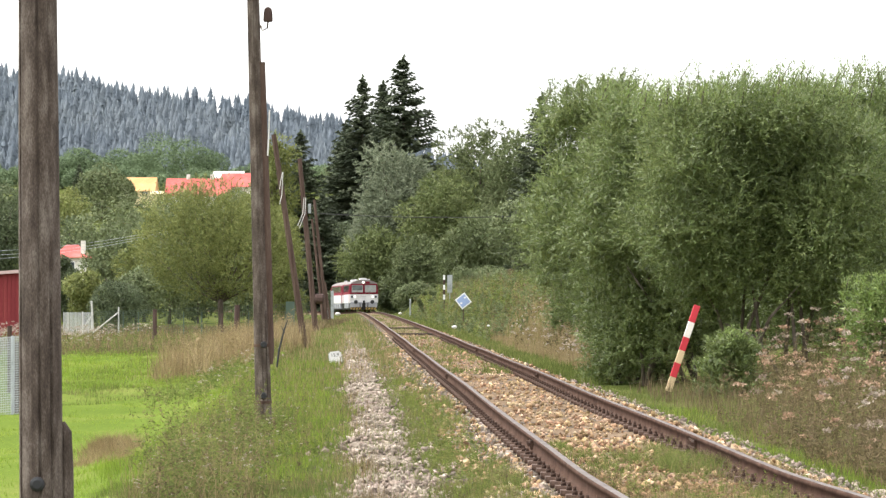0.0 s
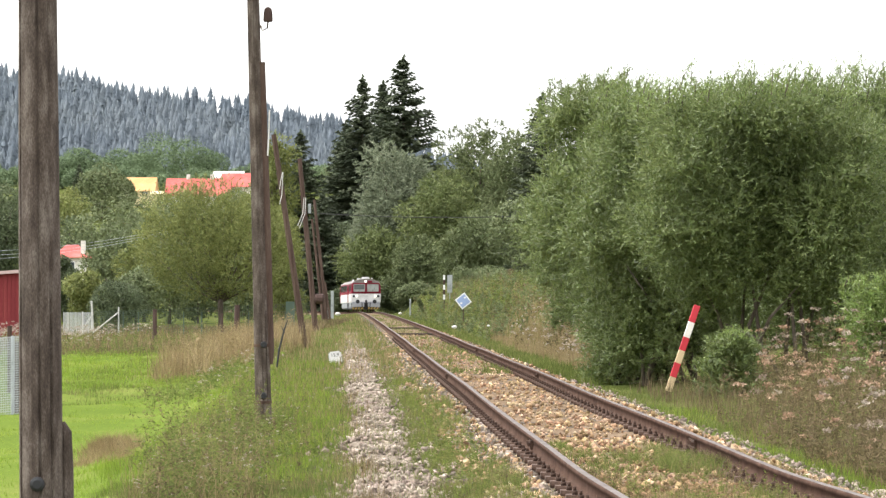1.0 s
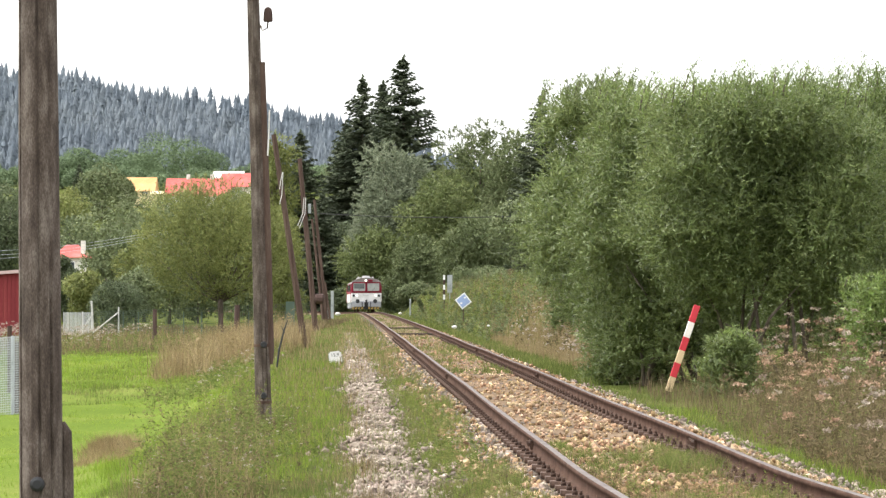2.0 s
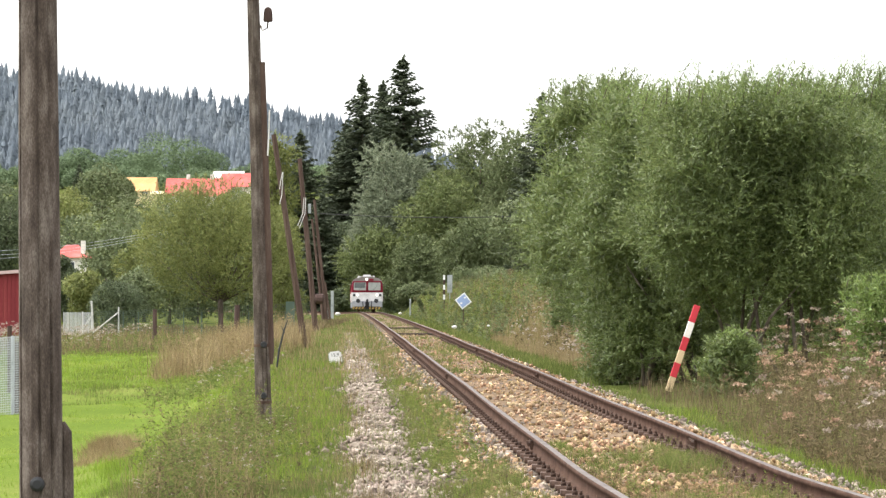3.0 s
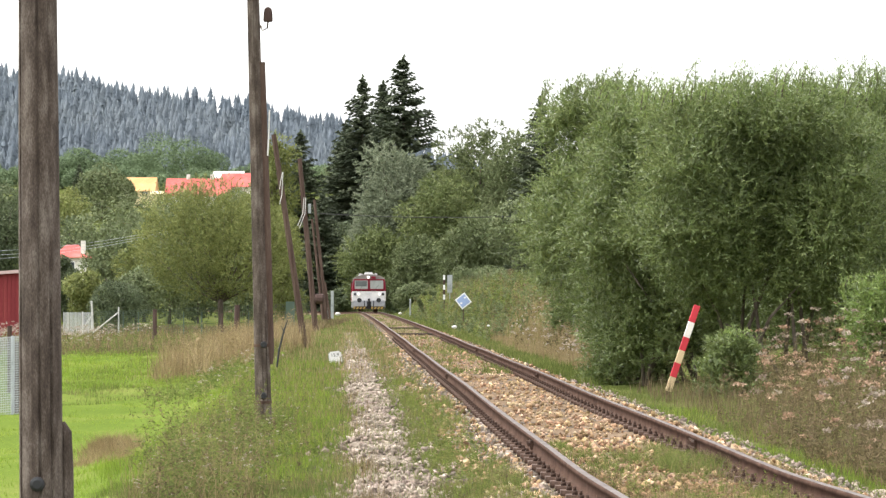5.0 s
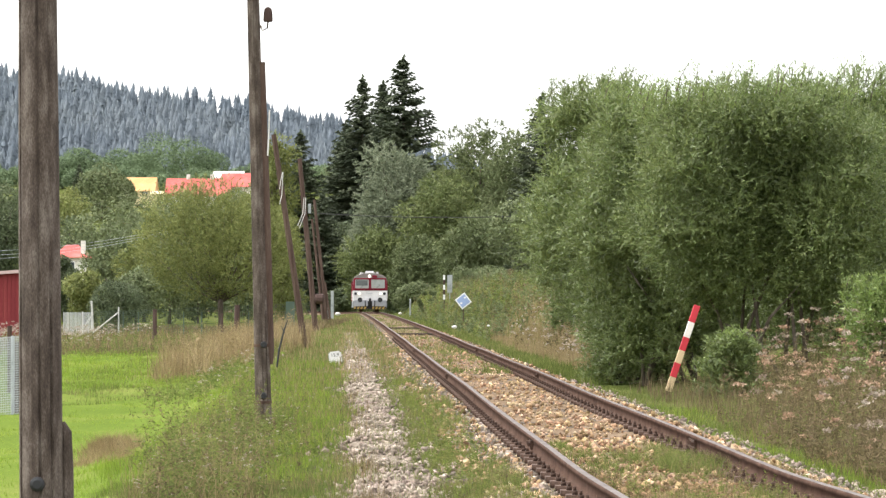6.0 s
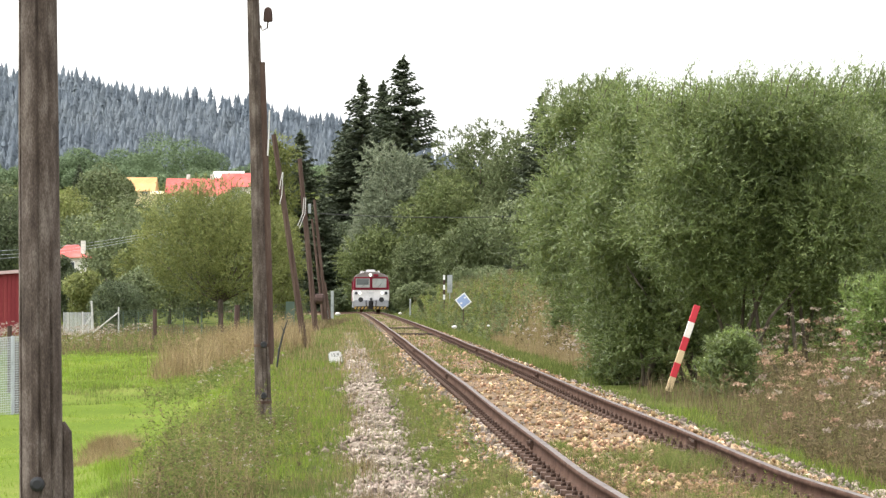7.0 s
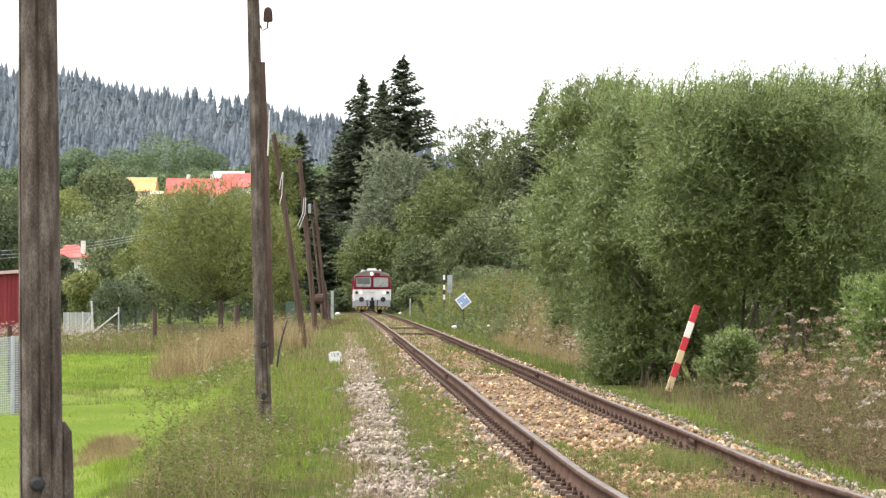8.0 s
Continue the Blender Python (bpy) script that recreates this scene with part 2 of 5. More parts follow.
def build_ground():
    ys = np.concatenate([-np.geomspace(3000, 62, 18), np.linspace(-60, 10, 24), np.arange(12, 130, 0.5), np.arange(130, 420, 4), np.arange(420, 1000, 20), np.arange(1000, 4950, 70)])
    us = np.concatenate([-np.geomspace(2600, 31, 34), np.arange(-30, -6, .5), np.arange(-6, 8, 0.35), np.arange(8, 31, 1.5), np.geomspace(32, 2600, 34)])
    yy, uu = np.meshgrid(ys, us, indexing="ij")
    xx = uu + track_x(np.minimum(yy, 470))
    v = np.stack([xx, yy, land(xx, yy)], -1)
    a, b = yy.shape
    idx = np.arange(a * b).reshape(a, b)
    f = np.stack([idx[:-1, :-1], idx[:-1, 1:], idx[1:, 1:], idx[1:, :-1]], -1).reshape(-1, 4)
    obj("ground", mesh_np("ground", v, f, M["ground"], True), kind="structure", label="grassy valley ground rising to a wooded hill", category="ground")


def strip(name, u0, u1, y0, y1, dz, material, step=1.0, crown=0.0, **tags):
    ys, us = np.arange(y0, y1, step), np.linspace(u0, u1, 9)
    yy, uu = np.meshgrid(ys, us, indexing="ij")
    edge = np.abs(np.linspace(-1, 1, 9)) ** 4
    zz = rail_z(yy) + dz - 0.12 * edge[None, :] + 0.02 * np.sin(yy * 2.1 + uu * 5)
    v = np.stack([uu + track_x(yy), yy, zz], -1)
    a, b = yy.shape
    idx = np.arange(a * b).reshape(a, b)
    f = np.stack([idx[:-1, :-1], idx[:-1, 1:], idx[1:, 1:], idx[1:, :-1]], -1).reshape(-1, 4)
    return obj(name, mesh_np(name, v, f, material, True), **tags)


def lawn_edge(y):
    """The lawn's border along the foot of the track's slope."""
    return track_x(y) - 4.25 - .25 * np.sin(y * .11) - .12 * np.sin(y * .47)


def build_lawn():
    ys, ts = np.arange(24, 118, .5), np.linspace(0, 1, 48) ** 1.2
    yy, tt = np.meshgrid(ys, ts, indexing="ij")
    edge = lawn_edge(yy)
    xx = edge - tt * (edge + 22)
    v = np.stack([xx, yy, land(xx, yy) + .025], -1)
    a, b = yy.shape
    idx = np.arange(a * b).reshape(a, b)
    f = np.stack([idx[:-1, :-1], idx[1:, :-1], idx[1:, 1:], idx[:-1, 1:]], -1).reshape(-1, 4)
    obj("lawn", mesh_np("lawn", v, f, M["turf"], True), kind="structure", label="bright green mown garden turf below the track", category="lawn")


def surface(x, y):
    """Top of the ground or of the stone bed lying on it."""
    u = np.asarray(x, float) - track_x(y)
    bed = rail_z(y) - .182 - .12 * np.abs(np.clip(u / 1.62, -1, 1)) ** 4
    path = rail_z(y) - .285 - .12 * np.abs(np.clip((u + 2.11) / .39, -1, 1)) ** 4
    z = np.where(np.abs(u) < 1.62, np.maximum(land(x, y), bed), land(x, y))
    return np.where(np.abs(u + 2.11) < .39, np.maximum(z, path), z)


# ---- scattered stuff ----
LATTICE = np.random.default_rng(3).random((256, 256))


def patchy(x, y, size):
    """Smooth value noise between 0 and 1 with patches of that size in metres."""
    gx, gy = np.asarray(x) / size + 500, np.asarray(y) / size + 500
    i, j = np.floor(gx).astype(int), np.floor(gy).astype(int)
    fx, fy = gx - i, gy - j
    fx, fy = fx * fx * (3 - 2 * fx), fy * fy * (3 - 2 * fy)
    g = lambda a, b: LATTICE[a % 256, b % 256]
    return (g(i, j) * (1 - fx) + g(i + 1, j) * fx) * (1 - fy) + (g(i, j + 1) * (1 - fx) + g(i + 1, j + 1) * fx) * fy


def even_y(n, y0, y1):
    """Distances, thinning out with depth."""
    t = rng.random(n)
    return 1 / (1 / y0 + t * (1 / y1 - 1 / y0))


def blades(x, y, z, h, w, lean=0.35, bent=True):
    """Bent tapered blades: five corners, a quad as two triangles and a tip."""
    n = len(x)
    a = rng.random(n) * math.tau
    ux, uy = np.cos(a) * w / 2, np.sin(a) * w / 2
    b = rng.random(n) * math.tau
    lx, ly = np.cos(b) * lean * h * rng.random(n), np.sin(b) * lean * h * rng.random(n)
    base = np.stack([x, y, z], -1)
    side = np.stack([ux, uy, 0 * x], -1)
    mid = base + np.stack([lx * .35, ly * .35, h * .55], -1)
    tip = base + np.stack([lx, ly, h], -1)
    if not bent:
        v = np.stack([base - side * 1.2, base + side * 1.2, tip], 1)
        return v.reshape(-1, 3), np.arange(n * 3).reshape(-1, 3)
    v = np.stack([base - side, base + side, mid + side * .75, mid - side * .75, tip], 1)
    i = np.arange(n)[:, None] * 5
    f = np.concatenate([i + [[0, 1, 2]], i + [[0, 2, 3]], i + [[3, 2, 4]]])
    return v.reshape(-1, 3), f


def leaves(c, d, s, length, width):
    """Pointed leaves centred on c, along d, with side s: broad at the stalk, tapered to the tip."""
    d, s = d * (length / 2)[:, None], s * (width / 2)[:, None]
    v = np.stack([c - d * .8 - s, c - d * .8 + s, c + d], 1)
    return v.reshape(-1, 3), np.arange(len(c) * 3).reshape(-1, 3)


def unit(n):
    v = rng.normal(size=(n, 3))
    return v / np.linalg.norm(v, axis=1, keepdims=True)


def heads(x, y, z, size, count=9):
    """Flower heads: small clouds of petals."""
    n = len(x)
    c = np.repeat(np.stack([x, y, z], -1), count, 0) + rng.normal(size=(n * count, 3)) * np.repeat(size, count)[:, None] * [.5, .5, .22]
    d = unit(n * count)
    s = np.cross(d, unit(n * count))
    s /= np.linalg.norm(s, axis=1, keepdims=True)
    k = np.repeat(size, count) * .55
    return leaves(c, d, s, k, k * .8)


CORNERS = np.array([[-1, -1, -1], [1, -1, -1], [1, 1, -1], [-1, 1, -1], [-1, -1, 1], [1, -1, 1], [1, 1, 1], [-1, 1, 1]], float)
SIDES = np.array([[0, 3, 2, 1], [4, 5, 6, 7], [0, 1, 5, 4], [1, 2, 6, 5], [2, 3, 7, 6], [3, 0, 4, 7]])


def stones(x, y, z, size):
    n = len(x)
    q = np.linalg.qr(rng.normal(size=(n, 3, 3)))[0]
    v = CORNERS[None] * (1 + rng.normal(size=(n, 8, 3)) * .34) * rng.uniform(.4, 1.25, (n, 1, 3))
    v = np.einsum("nij,nkj->nki", q, v) * (size / 2)[:, None, None] * .8
    v += np.stack([x, y, z], -1)[:, None]
    f = np.arange(n)[:, None, None] * 8 + SIDES[None]
    return v.reshape(-1, 3), f.reshape(-1, 4)


def trodden(x, y):
    """Shorter growth before the second pole and at its foot."""
    return 1 - .78 * np.exp(-(((x + 2.2) / .34) ** 2 + ((y - 40.5) / 4.0) ** 4))


def grass(name, n, u0, u1, y0, y1, h, w, material, label, lean=.4, holes=0.0, absolute=False, category="grass", clumps=0, sx=.6, sy=3.0, fray=0.0):
    y = even_y(n, y0, y1)
    u = rng.uniform(u0, u1, n)
    u = u + fray * (rng.normal(size=n) * .35 + np.sin(y * .31) * .5 + np.sin(y * .83 + 1) * .4)
    if clumps:
        k = rng.integers(0, clumps, n)
        cu, cy = rng.uniform(u0, u1, clumps), even_y(clumps, y0, y1)
        size = rng.uniform(.4, 1.2, clumps)
        u, y = cu[k] + rng.normal(size=n) * sx * size[k], cy[k] + rng.normal(size=n) * sy * size[k]
    x = u if absolute else u + track_x(y)
    if holes:
        keep = (.6 * patchy(x, y * .3, .55) + .4 * patchy(x + 9, y * .3, .2) + rng.normal(size=n) * .07) > .25 + .45 * holes
        x, y = x[keep], y[keep]
    # nothing grows in the deep shade under the thicket
    keep = ((x - 4.75) / 2.0) ** 2 + ((y - 62.8) / 3.0) ** 2 > 1
    x, y = x[keep], y[keep]
    n = len(x)
    clump = .45 + .7 * patchy(x, y * .4, .7) + .5 * patchy(x + 31, y * .4, .22)
    hh = rng.uniform(.45, 1.1, n) * h * clump * trodden(x, y)
    ww = w * (1 + y / 60) * rng.uniform(.7, 1.3, n)
    v, f = blades(x, y, surface(x, y) - .02, hh, ww, lean, h > .38)
    return obj(name, mesh_np(name, v, f, material), label=label, category=category, kind="stuff")


def weeds(name, x, y, h, leaf, per, material, label, stalk=None):
    """Leafy stalks: each a bent stem with narrow leaves standing off it."""
    n = len(x)
    h = h * trodden(x, y)
    z = surface(x, y)
    lean = rng.normal(size=(n, 2)) * .16
    t = rng.random((n, per)) ** .8
    c = np.stack([x[:, None] + lean[:, :1] * h[:, None] * t ** 2, y[:, None] + lean[:, 1:] * h[:, None] * t ** 2, z[:, None] + h[:, None] * t], -1)
    out = unit(n * per).reshape(n, per, 3) * [1, 1, .5] + [0, 0, .35]
    out /= np.linalg.norm(out, axis=2, keepdims=True)
    ln = leaf * rng.uniform(.5, 1.3, (n, per)) * (1.15 - .5 * t)
    c = c + out * ln[..., None] * .5
    d = out.reshape(-1, 3)
    s = np.cross(d, unit(n * per))
    s /= np.linalg.norm(s, axis=1, keepdims=True)
    v, f = leaves(c.reshape(-1, 3), d, s, ln.ravel(), ln.ravel() * .24)
    ob = obj(name, mesh_np(name, v, f, material), label=label, category="weeds", kind="stuff")
    tips = np.stack([x + lean[:, 0] * h, y + lean[:, 1] * h, z + h], -1)
    return tips


# ---- plants ----
def buried(c, blobs, depth):
    """Which points lie deeper than that share of the radius inside some clump."""
    inside = np.zeros(len(c), bool)
    for b in np.asarray(blobs, float):
        inside |= ((c - b[:3]) ** 2 * [1, 1, 1.38]).sum(1) < (b[3] * depth) ** 2
    return inside


def facing(t, n):
    """Side vectors that turn leaves lying along t towards n."""
    s = np.cross(t, n)
    return s / np.maximum(np.linalg.norm(s, axis=1, keepdims=True), 1e-6)


def inner_mass(blobs, n, leaf):
    """Denser foliage inside the clumps: sprays that close the crown."""
    blobs = np.asarray(blobs, float)
    wgt = blobs[:, 3] ** 2
    k = rng.choice(len(blobs), n, p=wgt / wgt.sum())
    d = unit(n)
    c = blobs[k, :3] + d * (blobs[k, 3] * rng.uniform(.12, .55, n))[:, None] * [1, 1, .85]
    t = unit(n)
    size = leaf * rng.uniform(.8, 1.3, n)
    return leaves(c, t, facing(t, d + unit(n) * .5), size, size * .38)


def with_mass(shell, blobs, n, leaf):
    v, f = inner_mass(blobs, n, leaf)
    return np.concatenate([shell[0], v]), np.concatenate([shell[1], f + len(shell[0])])


def leaf_cloud(blobs, n, length, width, droop=.3, deep=.3):
    blobs = np.asarray(blobs, float)
    wgt = blobs[:, 3] ** 2
    k = rng.choice(len(blobs), n * 3, p=wgt / wgt.sum())
    d = unit(n * 3)
    d[:, 2] += .2
    d /= np.linalg.norm(d, axis=1, keepdims=True)
    r = blobs[k, 3] * (1 - deep * rng.random(n * 3) ** 1.6 + .09 * rng.normal(size=n * 3))
    c = blobs[k, :3] + d * r[:, None] * [1, 1, .85]
    keep = np.flatnonzero(~buried(c, blobs, .74))[:n]
    c, d = c[keep], d[keep]
    n = len(c)
    t = unit(n) * .9 + d * .35
    t[:, 2] -= droop
    t /= np.linalg.norm(t, axis=1, keepdims=True)
    s = facing(t, d + unit(n) * .55 + [0, 0, .25])
    ll = length * rng.uniform(.6, 1.3, n)
    return leaves(c, t, s, ll, width * rng.uniform(.7, 1.3, n))


def crown_blobs(k, w, d, z0, z1, small=.2, big=.34, inner=.25, full=1.0):
    """Clumps over an uneven ellipsoid, some inside it, that together fill w by d from z0 to z1."""
    v = unit(k)
    v = np.sign(v) * np.abs(v) ** full
    rad = np.where(rng.random((k, 1)) < inner, rng.uniform(.1, .5, (k, 1)), rng.uniform(.5, .85, (k, 1)))
    c = v * rad * [w / 2, d / 2, (z1 - z0) / 2] + [0, 0, (z0 + z1) / 2]
    r = rng.uniform(small, big, k) * min(w, z1 - z0) * (.75 + .5 * rng.random(k))
    top, bottom = (c[:, 2] + r * .85).max(), (c[:, 2] - r * .85).min()
    c[:, 2] = z0 + (c[:, 2] - bottom) / (top - bottom) * (z1 - z0)
    c[:, 0] *= (w / 2) / np.abs(np.abs(c[:, 0]) + r * .9).max()
    c[:, 1] *= (d / 2) / np.abs(np.abs(c[:, 1]) + r * .9).max()
    return np.concatenate([c, r[:, None]], 1)


def sprigs(blobs, n, leaf, wide, long, per=12, rise=.55, lift=0.0, among=None, depth=.6, within=.10):
    """Leafy twigs: leaves set along short shoots that grow outwards and up from the clumps' outer side."""
    blobs = np.asarray(blobs, float)
    m = n // per
    wgt = blobs[:, 3] ** 2
    k = rng.choice(len(blobs), m * 4, p=wgt / wgt.sum())
    d = unit(m * 4)
    d[:, 2] += lift
    d /= np.linalg.norm(d, axis=1, keepdims=True)
    p = blobs[k, :3] + d * (blobs[k, 3] * (1 - .5 * rng.random(m * 4) ** 1.5))[:, None] * [1, 1, .85]
    keep = np.flatnonzero(~buried(p, blobs if among is None else among, depth) | (rng.random(m * 4) < within))[:m]
    p, d = p[keep], d[keep]
    m = len(p)
    g = d * .7 + unit(m) * .45 + [0, 0, rise]
    g /= np.linalg.norm(g, axis=1, keepdims=True)
    L = long * rng.uniform(.5, 1.2, m)
    t = np.linspace(-.35, .65, per)[None] + rng.normal(size=(m, per)) * .03
    c = p[:, None] + g[:, None] * (t * L[:, None])[..., None]
    c[..., 2] -= (.3 * L[:, None] * np.maximum(t, 0) ** 2)
    q = unit(m * per).reshape(m, per, 3) * .75 + g[:, None] * .8
    q /= np.linalg.norm(q, axis=2, keepdims=True)
    ln = leaf * rng.uniform(.65, 1.25, (m, per))
    c = c + q * ln[..., None] * .5
    q = q.reshape(-1, 3)
    s = facing(q, np.repeat(d, per, 0) * .8 + unit(len(q)) * .75 + [0, 0, .3])
    ln = ln.ravel()
    return leaves(c.reshape(-1, 3), q, s, ln, ln * wide)


def limbs(height, blobs, r0, count=9, lean=0.0):
    bm = bmesh.new()
    top = height * .72
    pts = [(lean * t * t * height, 0.06 * math.sin(t * 5), t * top) for t in (0, .15, .35, .6, 1)]
    pts[0] = (pts[0][0], pts[0][1], -.3)
    tube(bm, pts, [r0 * 1.25, r0, r0 * .85, r0 * .6, r0 * .2], 9)
    for i in range(min(count, len(blobs))):
        b = blobs[i]
        h = top * (.22 + .6 * i / count)
        p0 = Vector((lean * (h / top) ** 2 * height, 0, h))
        p1 = Vector(b[:3])
        mid = p0.lerp(p1, .5) + Vector((0, 0, -.04 * height * rng.random()))
        tube(bm, [p0, mid, p1], [r0 * .45, r0 * .3, r0 * .08], 6)
    return bm


def broad_tree(x, y, height, w, low, n, leaf, material, label, name="tree", clumps=26, r0=None, group="", thin=.45, droop=.3, depth=None, z=None, trunks=True, twig=0.0, fork=0.0):
    root = obj(name, None, label=label, category="tree", group=group)
    root.location = (x, y, float(land(x, y)) if z is None else z)
    blobs = crown_blobs(clumps, w, depth or w, low, height)
    if fork:
        bm = tube(bmesh.new(), [(0, 0, -.3), (.02, 0, fork * .5), (0, 0, fork)], [r0 * 1.3, r0, r0 * 1.15], 10)
        part("trunk", bm, M["bark"], root, smooth=True)
        for i in range(18):
            a = math.pi * (i + .5) / 18 + rng.normal() * .05
            end = Vector((math.cos(a) * w * .42, rng.normal() * w * .15, fork + math.sin(a) * (height - fork) * .7 + .25 * w * abs(math.cos(a))))
            start = Vector((math.cos(a) * r0 * .6, 0, fork - .12))
            mid = start.lerp(end, .45) + Vector((0, 0, -.05 * w * abs(math.cos(a))))
            part("limb", tube(bmesh.new(), [start, mid, end], [r0 * .42, r0 * .26, r0 * .08], 6), M["bark"], root, "thin dark spreading limb", smooth=True)
    elif trunks:
        part("trunk", limbs(height, blobs, r0 or height * .018), M["bark"], root, smooth=True)
    shell = leaf_cloud(blobs, n, leaf, leaf * thin, droop) if not twig else sprigs(blobs, n, leaf, thin, twig, 9, .5 - droop, depth=.64, within=.05)
    v, f = with_mass(shell, blobs, n // (30 if fork else 4), leaf * 1.6)
    obj("crown", mesh_np("crown", v, f, material), root)
    return root


SPRUCE_MESH = {}


def spruce_crown(variant):
    """A crown 30 m high and 13 m wide: long boughs in many loose whorls, each a flat herringbone of narrow sprays."""
    if variant in SPRUCE_MESH:
        return SPRUCE_MESH[variant]
    height, w, whorls = 30.0, 13.0, 58
    cs, ds, ls = [], [], []
    for i in range(whorls):
        t0 = (i + .5) / whorls
        for j in range(int(8 + 4 * (1 - t0))):
            a = rng.random() * math.tau
            t = min(.985, max(.0, t0 + rng.normal() * .01))
            h = height * (.02 + .97 * t)
            L = max(w / 2 * (1 - t) ** .74, .3) * rng.uniform(.68, 1.12)
            m = max(4, int(L / .31))
            q = np.linspace(.12, 1, m)
            z = h - .26 * L * q + .20 * L * q ** 2.5 + max(0, t - .45) * .9 * L * q
            out = np.array([math.cos(a), math.sin(a), 0])
            across = np.array([-math.sin(a), math.cos(a), 0])
            for sgn in (-1, -.45, .45, 1):
                reach = (.10 + .20 * L * (1 - q) ** .8 * np.minimum(1, q * 3)) * abs(sgn)
                p = out * (q * L)[:, None] + across * (np.sign(sgn) * reach * rng.uniform(.5, 1, m))[:, None]
                p[:, 2] = z - .16 * reach + rng.normal(size=m) * .05
                dd = out * .75 + across * sgn * .8 + [0, 0, -.28] + rng.normal(size=(m, 3)) * .2
                cs.append(p)
                ds.append(dd)
                ls.append((.42 + .07 * L) * rng.uniform(.7, 1.3, m))
    tip = np.linspace(height * .95, height, 24)
    cs.append(np.stack([rng.normal(size=24) * .05, rng.normal(size=24) * .05, tip], -1))
    ds.append(unit(24) * .5 + [0, 0, .9])
    ls.append(np.full(24, .5))
    c, d, L = np.concatenate(cs), np.concatenate(ds), np.concatenate(ls)
    d /= np.linalg.norm(d, axis=1, keepdims=True)
    s = facing(d, unit(len(d)) * .8 + [0, 0, .7])
    v, f = leaves(c, d, s, L * 1.1, L * .6)
    SPRUCE_MESH[variant] = mesh_np("crown", v, f, M["needle"])
    return SPRUCE_MESH[variant]


def spruce(x, y, height, w, label, variant=0, z=None):
    root = obj("spruce_tree", None, label=label, category="tree", group="spruces")
    root.location = (x, y, float(land(x, y)) if z is None else z)
    root.scale = (w / 13, w / 13, height / 30)
    bm = bmesh.new()
    tube(bm, [(0, 0, -.3), (0, 0, 15), (0.02, 0, 29.7)], [.38, .22, .02], 8)
    part("trunk", bm, M["bark"], root, smooth=True)
    obj("crown", spruce_crown(variant), root)
    root.rotation_euler = (0, 0, float(rng.random() * 6.28))
    return root


SWAYING = []


